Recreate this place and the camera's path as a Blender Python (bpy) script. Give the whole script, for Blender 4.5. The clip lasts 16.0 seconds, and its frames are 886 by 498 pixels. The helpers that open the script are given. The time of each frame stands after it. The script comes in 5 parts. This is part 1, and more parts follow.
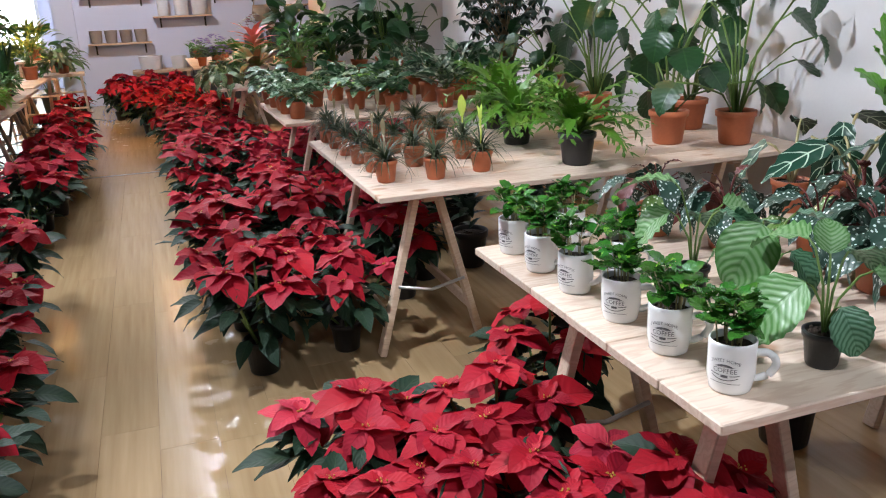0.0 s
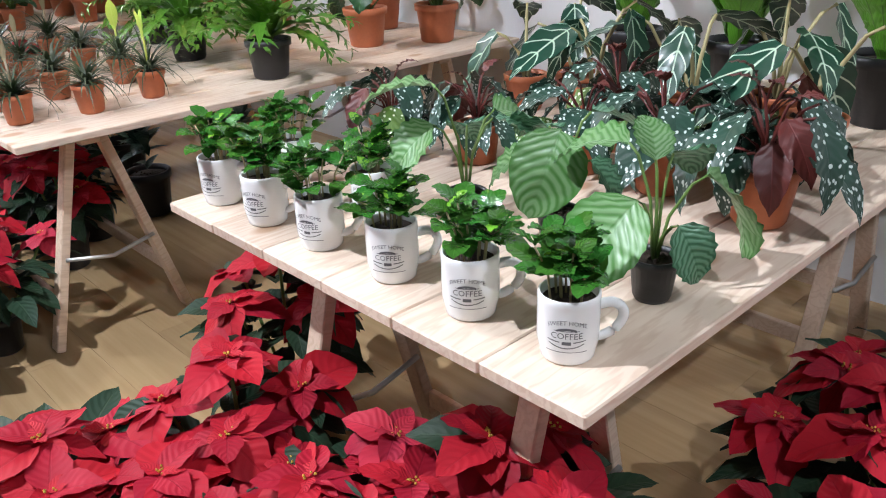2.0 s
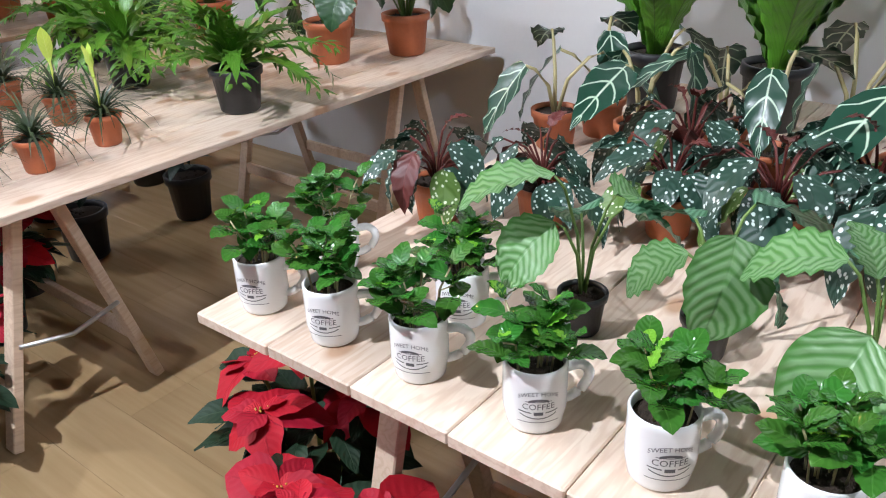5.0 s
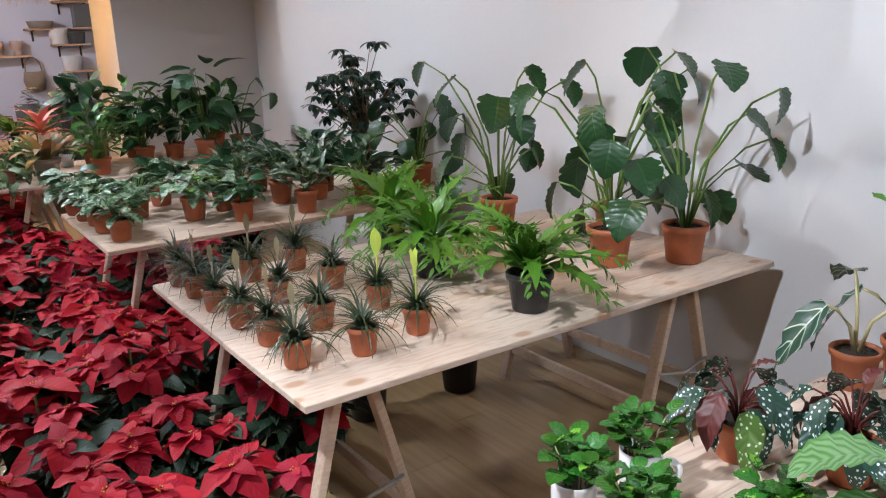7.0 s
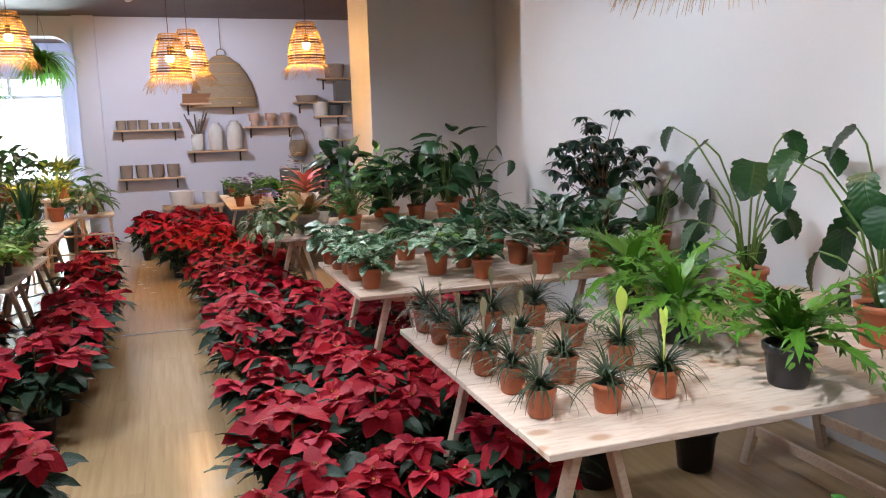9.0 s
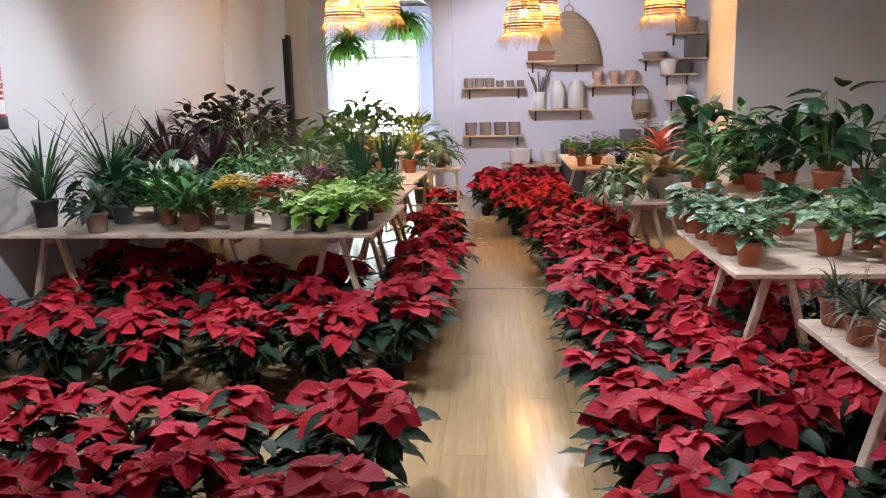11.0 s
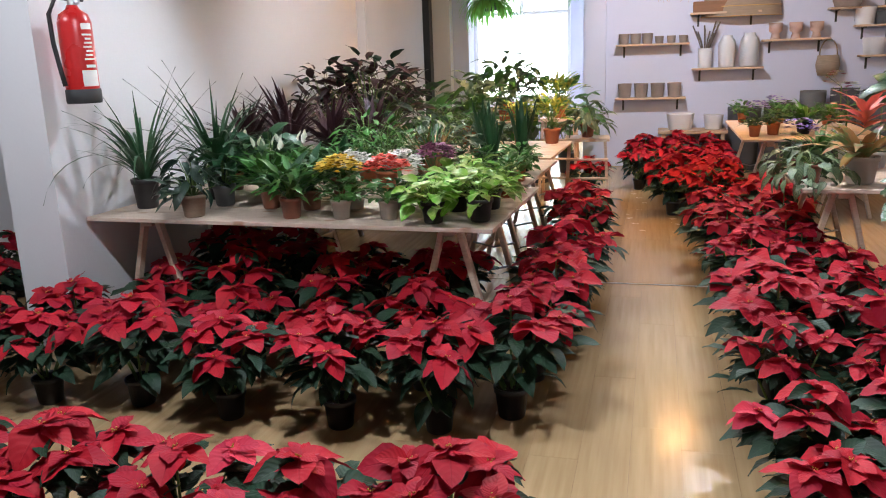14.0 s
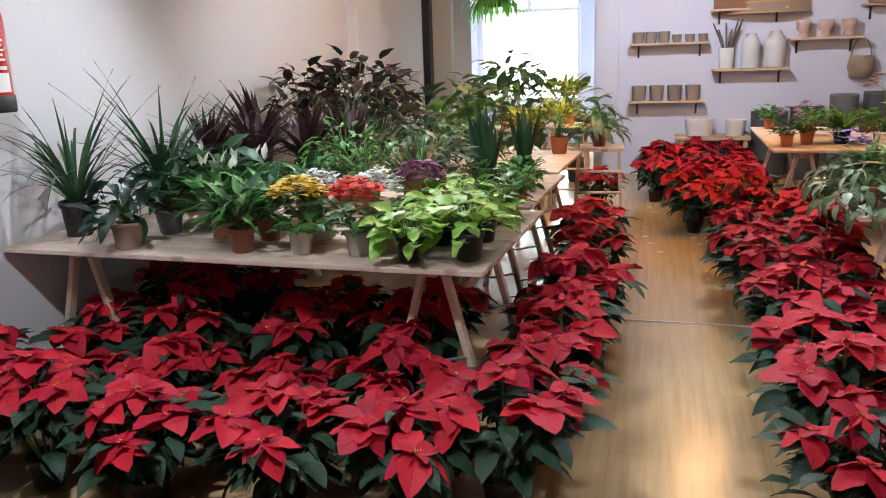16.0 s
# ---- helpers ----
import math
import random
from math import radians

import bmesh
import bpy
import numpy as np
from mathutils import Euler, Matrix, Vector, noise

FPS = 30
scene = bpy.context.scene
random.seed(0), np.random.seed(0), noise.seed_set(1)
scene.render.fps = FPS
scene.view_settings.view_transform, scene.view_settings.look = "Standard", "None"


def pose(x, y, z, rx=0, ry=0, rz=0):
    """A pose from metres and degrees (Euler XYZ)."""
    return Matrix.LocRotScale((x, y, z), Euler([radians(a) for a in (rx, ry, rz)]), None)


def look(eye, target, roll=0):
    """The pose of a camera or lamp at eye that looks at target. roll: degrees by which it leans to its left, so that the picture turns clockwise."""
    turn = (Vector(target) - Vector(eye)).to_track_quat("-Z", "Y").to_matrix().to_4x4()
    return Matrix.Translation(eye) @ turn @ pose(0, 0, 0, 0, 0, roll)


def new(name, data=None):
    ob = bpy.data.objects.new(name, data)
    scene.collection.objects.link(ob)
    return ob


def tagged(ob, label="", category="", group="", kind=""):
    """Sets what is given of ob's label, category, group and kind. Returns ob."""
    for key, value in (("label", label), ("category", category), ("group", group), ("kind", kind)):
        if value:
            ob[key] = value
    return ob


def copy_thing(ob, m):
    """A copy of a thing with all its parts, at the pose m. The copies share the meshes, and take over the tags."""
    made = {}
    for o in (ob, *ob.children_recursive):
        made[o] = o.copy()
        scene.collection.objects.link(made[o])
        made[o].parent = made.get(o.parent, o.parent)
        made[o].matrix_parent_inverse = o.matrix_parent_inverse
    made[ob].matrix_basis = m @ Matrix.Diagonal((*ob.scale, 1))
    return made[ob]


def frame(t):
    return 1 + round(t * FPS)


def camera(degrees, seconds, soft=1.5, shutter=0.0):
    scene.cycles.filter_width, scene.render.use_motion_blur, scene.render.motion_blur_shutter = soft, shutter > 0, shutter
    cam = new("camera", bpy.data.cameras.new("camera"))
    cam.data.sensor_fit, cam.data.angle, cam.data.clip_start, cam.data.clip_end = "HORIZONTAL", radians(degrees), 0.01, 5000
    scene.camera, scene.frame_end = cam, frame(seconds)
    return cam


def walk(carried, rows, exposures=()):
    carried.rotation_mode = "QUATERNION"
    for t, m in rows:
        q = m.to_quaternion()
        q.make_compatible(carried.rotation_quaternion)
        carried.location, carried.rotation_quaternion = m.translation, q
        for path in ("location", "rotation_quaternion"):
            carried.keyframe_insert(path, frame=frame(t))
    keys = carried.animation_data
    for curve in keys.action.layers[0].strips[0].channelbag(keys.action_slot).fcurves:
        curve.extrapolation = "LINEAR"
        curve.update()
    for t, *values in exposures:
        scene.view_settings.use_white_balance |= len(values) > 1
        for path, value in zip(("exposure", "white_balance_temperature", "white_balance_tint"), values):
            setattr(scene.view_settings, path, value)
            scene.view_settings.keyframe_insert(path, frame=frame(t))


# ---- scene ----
cam = camera(58.4, 16.0, soft=1.1)
METRES, EYE, TILT, LEAN, TURN = 3.6, 1.40, -17.76, 2.0, -20.0
ROWS = [
    (0.0, 0.0, 0.0, 0.0, -0.0, 0.0, -0.0),
    (0.5, -0.0139, 0.0322, 0.0003, -7.43, -1.2, 2.32),
    (1.0, -0.0255, 0.06, -0.0022, -13.5, -3.05, 4.32),
    (1.5, -0.0152, 0.1012, 0.0043, -18.39, -5.25, 5.88),
    (2.0, -0.0038, 0.1401, 0.0135, -22.81, -7.42, 7.14),
    (2.5, -0.0175, 0.1793, 0.0234, -27.43, -9.45, 8.29),
    (3.0, -0.0398, 0.219, 0.0316, -31.44, -11.18, 9.39),
    (5.5, -0.0491, 0.2512, 0.0916, -30.24, -9.95, 9.44),
    (6.0, -0.0685, 0.2493, 0.1041, -24.69, -5.96, 7.68),
    (6.5, -0.0877, 0.2369, 0.1159, -19.24, -1.37, 6.09),
    (7.0, -0.101, 0.2289, 0.1225, -14.38, 2.91, 4.61),
    (7.5, -0.1084, 0.2278, 0.1209, -10.24, 6.04, 3.27),
    (8.0, -0.1057, 0.2282, 0.1176, -6.7, 8.05, 2.17),
    (10.5, -0.1889, 0.2764, 0.1022, 16.33, 6.61, -5.89),
    (11.0, -0.2033, 0.322, 0.114, 22.83, 4.59, -7.72),
    (11.5, -0.2195, 0.35, 0.124, 28.27, 2.74, -9.07),
    (12.0, -0.2501, 0.3672, 0.1333, 31.97, 1.39, -9.86),
    (12.5, -0.2665, 0.3878, 0.1367, 33.84, 0.52, -10.08),
    (13.0, -0.2682, 0.4314, 0.1536, 34.71, 0.01, -10.07),
    (13.5, -0.2615, 0.4742, 0.1704, 34.6, -0.14, -9.98),
    (14.0, -0.2783, 0.5137, 0.1837, 33.56, -0.06, -9.72),
    (14.5, -0.3015, 0.5568, 0.1957, 32.69, 0.09, -9.53),
    (15.0, -0.3109, 0.6104, 0.2149, 33.25, -0.07, -9.65),
    (15.5, -0.324, 0.6524, 0.2261, 34.26, -0.23, -9.94),
    (16.0, -0.3687, 0.6915, 0.2379, 34.22, -0.22, -9.95),
]
walk(cam, [(t, pose(0, 0, EYE, TILT, LEAN, TURN) @ pose(METRES * x, METRES * y, METRES * z, 90 + pitch, roll, yaw)) for t, x, y, z, yaw, pitch, roll in ROWS],
     exposures=[(0.0, -0.2), (1.0, 0.0), (3.0, 0.0), (5.5, -0.1), (8.0, -0.3), (10.5, 0.0), (16.0, 0.0)])

# ---- world, lamps, exposure ----
world = bpy.data.worlds.new("world")
scene.world = world
world.use_nodes = True
wn = world.node_tree
sky = wn.nodes.new("ShaderNodeTexSky")
sky.sky_type = "NISHITA"
sky.sun_disc = False
sky.sun_elevation, sky.sun_rotation = radians(35), radians(200)
wn.links.new(sky.outputs[0], wn.nodes["Background"].inputs[0])
wn.nodes["Background"].inputs[1].default_value = 0.05

CEIL = 3.1
# place and aim of each assumed ceiling spotlight, and its power
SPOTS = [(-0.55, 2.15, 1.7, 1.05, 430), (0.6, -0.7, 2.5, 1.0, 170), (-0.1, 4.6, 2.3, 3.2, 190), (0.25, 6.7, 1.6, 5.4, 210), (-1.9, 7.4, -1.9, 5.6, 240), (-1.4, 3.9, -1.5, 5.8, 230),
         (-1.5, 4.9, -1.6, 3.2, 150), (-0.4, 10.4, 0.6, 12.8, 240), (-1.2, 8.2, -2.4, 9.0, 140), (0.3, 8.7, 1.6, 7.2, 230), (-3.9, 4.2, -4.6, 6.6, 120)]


def lamp(name, kind, m, watts, colour, **kw):
    d = bpy.data.lights.new(name, kind)
    d.energy, d.color = watts, colour
    for k, v in kw.items():
        if k == "size":
            d.shape, d.size, d.size_y = "RECTANGLE", v[0], v[1]
        elif k == "radius":
            d.shadow_soft_size = v
        elif k == "cone":
            d.spot_size, d.spot_blend = radians(v), 0.6
    ob = new(name, d)
    ob.matrix_basis = m
    return ob


# unseen lamps: most follow the cast shadows, some only brighten dark areas
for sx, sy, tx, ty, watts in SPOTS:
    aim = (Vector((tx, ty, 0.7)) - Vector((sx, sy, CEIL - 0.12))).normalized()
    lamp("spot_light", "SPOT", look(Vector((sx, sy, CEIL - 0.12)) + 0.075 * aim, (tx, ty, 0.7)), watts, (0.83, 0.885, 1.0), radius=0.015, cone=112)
# daylight of the far room's shop window, and added fill light behind the walk
lamp("window_daylight", "AREA", look((-2.55, 16.2, 1.7), (-2.0, 8.0, 1.0)), 200, (0.80, 0.95, 1.0), size=(1.6, 1.6))
lamp("shop_front_daylight", "AREA", look((-1.5, -2.9, 1.8), (-1.2, 8.0, 1.3)), 14, (0.80, 0.90, 1.0), size=(6.0, 2.2))

# ---- materials ----


def tree(name):
    m = bpy.data.materials.new(name)
    m.use_nodes = True
    return m, m.node_tree, m.node_tree.nodes["Principled BSDF"]


def math_node(nt, op, a, b=None, c=None):
    n = nt.nodes.new("ShaderNodeMath")
    n.operation = op
    for i, v in enumerate((a, b, c)):
        if v is None:
            continue
        if isinstance(v, (int, float)):
            n.inputs[i].default_value = v
        else:
            nt.links.new(v, n.inputs[i])
    return n.outputs[0]


def mix(nt, fac, a, b, mode="MIX"):
    n = nt.nodes.new("ShaderNodeMix")
    n.data_type, n.blend_type = "RGBA", mode
    for sock, v in ((n.inputs[0], fac), (n.inputs[6], a), (n.inputs[7], b)):
        if isinstance(v, (int, float)):
            sock.default_value = v
        elif isinstance(v, tuple):
            sock.default_value = (*v, 1)
        else:
            nt.links.new(v, sock)
    return n.outputs[2]


def noise_node(nt, coord, scale, detail=4, stretch=None):
    if stretch:
        mp = nt.nodes.new("ShaderNodeMapping")
        mp.inputs["Scale"].default_value = stretch
        nt.links.new(coord, mp.inputs[0])
        coord = mp.outputs[0]
    n = nt.nodes.new("ShaderNodeTexNoise")
    n.inputs["Scale"].default_value, n.inputs["Detail"].default_value = scale, detail
    nt.links.new(coord, n.inputs["Vector"])
    return n.outputs["Fac"]


def ramp(nt, v, lo, hi):
    n = nt.nodes.new("ShaderNodeMapRange")
    n.inputs[1].default_value, n.inputs[2].default_value = lo, hi
    nt.links.new(v, n.inputs[0])
    return n.outputs[0]


def bump(nt, bsdf, h, strength, dist=0.004):
    n = nt.nodes.new("ShaderNodeBump")
    n.inputs["Strength"].default_value, n.inputs["Distance"].default_value = strength, dist
    nt.links.new(h, n.inputs["Height"])
    nt.links.new(n.outputs[0], bsdf.inputs["Normal"])


def plain(name, col, rough=0.6, var=0.25, scale=6, fine=70, bumps=0.15, metal=0.0, rand=0.15, stretch=None, spec=0.5):
    """Colour with stains, grain, and a shift from one object to the next."""
    m, nt, b = tree(name)
    co = nt.nodes.new("ShaderNodeTexCoord").outputs["Object"]
    n1, n2 = noise_node(nt, co, scale, 5, stretch), noise_node(nt, co, fine, 3, stretch)
    rnd = nt.nodes.new("ShaderNodeObjectInfo").outputs["Random"]
    v = math_node(nt, "MULTIPLY_ADD", n1, var * 2, 1 - var)
    v = math_node(nt, "MULTIPLY_ADD", n2, var, v)
    v = math_node(nt, "SUBTRACT", v, var / 2)
    v = math_node(nt, "MULTIPLY_ADD", rnd, rand, v)
    v = math_node(nt, "SUBTRACT", v, rand / 2)
    hs = nt.nodes.new("ShaderNodeHueSaturation")
    hs.inputs["Color"].default_value = (*col, 1)
    nt.links.new(v, hs.inputs["Value"])
    nt.links.new(hs.outputs[0], b.inputs["Base Color"])
    r = math_node(nt, "MULTIPLY_ADD", n1, 0.2, rough - 0.1)
    nt.links.new(r, b.inputs["Roughness"])
    b.inputs["Metallic"].default_value = metal
    b.inputs["Specular IOR Level"].default_value = spec
    bump(nt, b, n2, bumps)
    return m


def leafy(name, col, col2, pattern="vein", n=9, rough=0.4, thin=0.12, hue=0.03, spec=0.5):
    """Leaf: col is the blade, col2 the veins, bands, dots or blotches."""
    m, nt, b = tree(name)
    tc = nt.nodes.new("ShaderNodeTexCoord")
    sp = nt.nodes.new("ShaderNodeSeparateXYZ")
    nt.links.new(tc.outputs["UV"], sp.inputs[0])
    u, v = sp.outputs[0], sp.outputs[1]
    d = math_node(nt, "ABSOLUTE", math_node(nt, "SUBTRACT", u, 0.5))
    geo = nt.nodes.new("ShaderNodeNewGeometry")
    isl = geo.outputs["Random Per Island"]
    rnd = nt.nodes.new("ShaderNodeObjectInfo").outputs["Random"]
    big = noise_node(nt, tc.outputs["Object"], 14, 4)
    run = math_node(nt, "SUBTRACT", v, math_node(nt, "MULTIPLY", math_node(nt, "POWER", math_node(nt, "MULTIPLY", d, 2.0), 1.3), 0.34 if pattern == "stripe" else 0.26))
    wave = math_node(nt, "SINE", math_node(nt, "MULTIPLY", run, 6.2832 * n))
    rib = ramp(nt, d, 0.035, 0.012)
    if pattern == "vein":
        f = math_node(nt, "MAXIMUM", rib, math_node(nt, "MULTIPLY", ramp(nt, wave, 0.86, 1.0), 0.45))
        f = math_node(nt, "MULTIPLY", f, 0.6)
    elif pattern == "stripe":
        w2 = math_node(nt, "ADD", wave, math_node(nt, "MULTIPLY", math_node(nt, "SUBTRACT", big, 0.5), 1.2))
        f = math_node(nt, "MULTIPLY", ramp(nt, w2, -1.1, 0.5), ramp(nt, d, 0.5, 0.38))
        f = math_node(nt, "MULTIPLY", f, 0.8)
    elif pattern == "white_vein":
        f = math_node(nt, "MAXIMUM", rib, ramp(nt, wave, 0.90, 0.99))
    elif pattern == "dots":
        vo = nt.nodes.new("ShaderNodeTexVoronoi")
        vo.inputs["Scale"].default_value = 1
        mp = nt.nodes.new("ShaderNodeMapping")
        mp.inputs["Scale"].default_value = (n * 0.7, n * 1.5, 1)
        nt.links.new(tc.outputs["UV"], mp.inputs[0])
        nt.links.new(mp.outputs[0], vo.inputs["Vector"])
        f = ramp(nt, vo.outputs["Distance"], 0.33, 0.24)
    elif pattern == "blotch":
        bl = noise_node(nt, tc.outputs["Object"], n * 6, 3)
        f = math_node(nt, "MAXIMUM", ramp(nt, bl, 0.48, 0.56), math_node(nt, "MULTIPLY", rib, 0.6))
    else:
        f = math_node(nt, "MULTIPLY", rib, 0.4)
    c = mix(nt, f, col, col2)
    val = math_node(nt, "MULTIPLY_ADD", big, 0.5, 0.55)
    val = math_node(nt, "MULTIPLY_ADD", isl, 0.4, val)
    val = math_node(nt, "MULTIPLY_ADD", rnd, 0.2, val)
    hs = nt.nodes.new("ShaderNodeHueSaturation")
    nt.links.new(c, hs.inputs["Color"])
    nt.links.new(val, hs.inputs["Value"])
    nt.links.new(math_node(nt, "MULTIPLY_ADD", isl, hue, 0.5 - hue / 2), hs.inputs["Hue"])
    nt.links.new(hs.outputs[0], b.inputs["Base Color"])
    b.inputs["Roughness"].default_value = rough
    b.inputs["Specular IOR Level"].default_value = spec
    bump(nt, b, math_node(nt, "ADD", wave, math_node(nt, "MULTIPLY", rib, -3.0)), 0.25, 0.0015)
    tr = nt.nodes.new("ShaderNodeBsdfTranslucent")
    nt.links.new(hs.outputs[0], tr.inputs[0])
    mx = nt.nodes.new("ShaderNodeMixShader")
    mx.inputs[0].default_value = thin
    out = nt.nodes["Material Output"]
    nt.links.new(b.outputs[0], mx.inputs[1])
    nt.links.new(tr.outputs[0], mx.inputs[2])
    nt.links.new(mx.outputs[0], out.inputs[0])
    return m


def glowing(name, col, strength):
    m, nt, b = tree(name)
    b.inputs["Base Color"].default_value = (*col, 1)
    b.inputs["Emission Color"].default_value = (*col, 1)
    b.inputs["Emission Strength"].default_value = strength
    return m


def pine(name, col, dark, rand=0.34):
    m, nt, b = tree(name)
    tc = nt.nodes.new("ShaderNodeTexCoord")
    rnd = nt.nodes.new("ShaderNodeObjectInfo").outputs["Random"]
    off = nt.nodes.new("ShaderNodeVectorMath")
    off.operation = "ADD"
    cb = nt.nodes.new("ShaderNodeCombineXYZ")
    for i in range(3):
        nt.links.new(math_node(nt, "MULTIPLY", rnd, 37.0 + 11 * i), cb.inputs[i])
    nt.links.new(tc.outputs["Object"], off.inputs[0])
    nt.links.new(cb.outputs[0], off.inputs[1])
    co = off.outputs[0]
    warp = noise_node(nt, co, 5, 4, (0.5, 3.5, 3.5))
    rings = math_node(nt, "SINE", math_node(nt, "MULTIPLY", warp, 55))
    fine = noise_node(nt, co, 60, 4, (0.06, 1, 1))
    vo = nt.nodes.new("ShaderNodeTexVoronoi")
    vo.voronoi_dimensions = "2D"
    vo.inputs["Scale"].default_value = 4.0
    mp = nt.nodes.new("ShaderNodeMapping")
    mp.inputs["Scale"].default_value = (0.6, 1.0, 1.0)
    nt.links.new(co, mp.inputs[0])
    nt.links.new(mp.outputs[0], vo.inputs["Vector"])
    knot = ramp(nt, vo.outputs["Distance"], 0.12, 0.05)
    f = math_node(nt, "MULTIPLY_ADD", ramp(nt, rings, -0.2, 1.0), 0.22, math_node(nt, "MULTIPLY", fine, 0.4))
    f = math_node(nt, "MAXIMUM", f, math_node(nt, "MULTIPLY", knot, 0.85))
    c = mix(nt, f, col, dark)
    stain = noise_node(nt, co, 2.5, 5)
    hs = nt.nodes.new("ShaderNodeHueSaturation")
    nt.links.new(c, hs.inputs["Color"])
    v = math_node(nt, "MULTIPLY_ADD", rnd, rand, 1 - rand / 2 - 0.12)
    nt.links.new(math_node(nt, "MULTIPLY_ADD", stain, 0.25, v), hs.inputs["Value"])
    nt.links.new(hs.outputs[0], b.inputs["Base Color"])
    b.inputs["Roughness"].default_value = 0.6
    bump(nt, b, fine, 0.2, 0.002)
    return m


def floor_wood(name):
    m, nt, b = tree(name)
    tc = nt.nodes.new("ShaderNodeTexCoord")
    co = tc.outputs["Object"]
    rnd = nt.nodes.new("ShaderNodeObjectInfo").outputs["Random"]
    isl = nt.nodes.new("ShaderNodeNewGeometry").outputs["Random Per Island"]
    grain = noise_node(nt, co, 30, 5, (1, 0.05, 1))
    wide = noise_node(nt, co, 3, 4, (2.0, 0.4, 1))
    c = mix(nt, ramp(nt, grain, 0.35, 0.7), (0.45, 0.312, 0.168), (0.37, 0.245, 0.122))
    hs = nt.nodes.new("ShaderNodeHueSaturation")
    nt.links.new(c, hs.inputs["Color"])
    v = math_node(nt, "MULTIPLY_ADD", isl, 0.14, 0.82)
    v = math_node(nt, "MULTIPLY_ADD", rnd, 0.05, v)
    nt.links.new(math_node(nt, "MULTIPLY_ADD", wide, 0.14, v), hs.inputs["Value"])
    nt.links.new(hs.outputs[0], b.inputs["Base Color"])
    b.inputs["Specular IOR Level"].default_value = 0.38
    smear = noise_node(nt, co, 9, 4)
    nt.links.new(math_node(nt, "MULTIPLY_ADD", smear, 0.12, math_node(nt, "MULTIPLY_ADD", rnd, 0.12, 0.08)), b.inputs["Roughness"])
    bump(nt, b, wide, 0.05, 0.01)
    return m


WALL = plain("white_plaster", (0.66, 0.655, 0.66), 0.75, 0.04, 1.2, 60, 0.12, rand=0.02)
# WALL's white plaster again, with the bluish cast of daylight put into its colour
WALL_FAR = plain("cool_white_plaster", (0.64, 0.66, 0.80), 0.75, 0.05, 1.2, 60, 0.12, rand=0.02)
CEILM = plain("dark_brown_ceiling", (0.09, 0.055, 0.04), 0.6, 0.2, 2, 40, 0.1)
FLOORM = floor_wood("oak_laminate")
GROUT = plain("laminate_joint", (0.16, 0.10, 0.05), 0.6)
PINE = pine("raw_pine", (0.75, 0.625, 0.51), (0.42, 0.23, 0.125))
PINE_LEG = pine("pine_leg", (0.70, 0.55, 0.42), (0.42, 0.26, 0.16))
SHELFW = pine("shelf_wood", (0.66, 0.48, 0.33), (0.42, 0.26, 0.15))
DOORW = plain("orange_oak_veneer", (0.52, 0.25, 0.06), 0.38, 0.2, 3, 40, 0.1, stretch=(4, 4, 0.3))
DARKF = plain("black_frame", (0.02, 0.022, 0.025), 0.4)
STEEL = plain("zinc_steel", (0.55, 0.55, 0.55), 0.35, 0.2, metal=0.9)
TERRA = plain("terracotta_plastic", (0.44, 0.13, 0.055), 0.5, 0.25, 9, 90, 0.1, rand=0.25)
TERRA_B = plain("brown_plastic", (0.23, 0.085, 0.05), 0.5, 0.25, 9, 90, 0.1, rand=0.25)
BLACKP = plain("black_plastic", (0.018, 0.018, 0.02), 0.42, 0.3, 9, 90, 0.1, rand=0.2)
GREYP = plain("grey_plastic", (0.13, 0.135, 0.14), 0.5, 0.2, rand=0.2)
TAUPE = plain("taupe_plastic", (0.42, 0.37, 0.32), 0.55, 0.12, rand=0.1)
BASKETM = plain("woven_straw", (0.33, 0.25, 0.18), 0.75, 0.3, 12, 120, 0.6, stretch=(1, 1, 6))
SOIL = plain("peat", (0.035, 0.022, 0.014), 0.95, 0.6, 60, 260, 1.0)
CERAMIC = plain("white_ceramic", (0.84, 0.84, 0.83), 0.18, 0.02, 4, 40, 0.02, rand=0.01)
INK = plain("grey_print", (0.12, 0.12, 0.13), 0.5, 0.1)
REDM = plain("extinguisher_red", (0.50, 0.02, 0.02), 0.28, 0.12, rand=0)
LABELM = plain("white_label", (0.8, 0.8, 0.78), 0.5, 0.05)
RUBBER = plain("black_rubber", (0.02, 0.02, 0.02), 0.6)
RATTAN = plain("rattan", (0.55, 0.33, 0.12), 0.7, 0.3, 10, 120, 0.5)
RATTAN_D = plain("dark_rattan", (0.10, 0.055, 0.03), 0.75, 0.3, 10, 120, 0.5)
BULB = glowing("warm_bulb", (1.0, 0.55, 0.18), 45)
# glow for the lenses of the added spotlight cans
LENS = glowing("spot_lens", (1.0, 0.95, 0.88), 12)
BEYOND = glowing("bright_street", (0.93, 1.0, 1.0), 5.0)
# faint glow added behind the walk, no source known there
FILL_GLOW = glowing("dim_street", (0.80, 0.92, 1.0), 0.12)
CLAY_POT = plain("grey_clay", (0.30, 0.24, 0.21), 0.8, 0.25, rand=0.3)
PINK_POT = plain("pink_clay", (0.60, 0.42, 0.36), 0.8, 0.15)
DARK_POT = plain("slate_pot", (0.07, 0.075, 0.085), 0.6, 0.2)
WHITE_POT = plain("white_pot", (0.72, 0.72, 0.74), 0.5, 0.06)
CRATE = plain("brown_crate_wood", (0.26, 0.12, 0.06), 0.7, 0.3, stretch=(0.3, 4, 4))
TWIG = plain("grey_twig", (0.16, 0.13, 0.11), 0.8)
STALK = plain("green_stalk", (0.13, 0.22, 0.05), 0.5, 0.2)
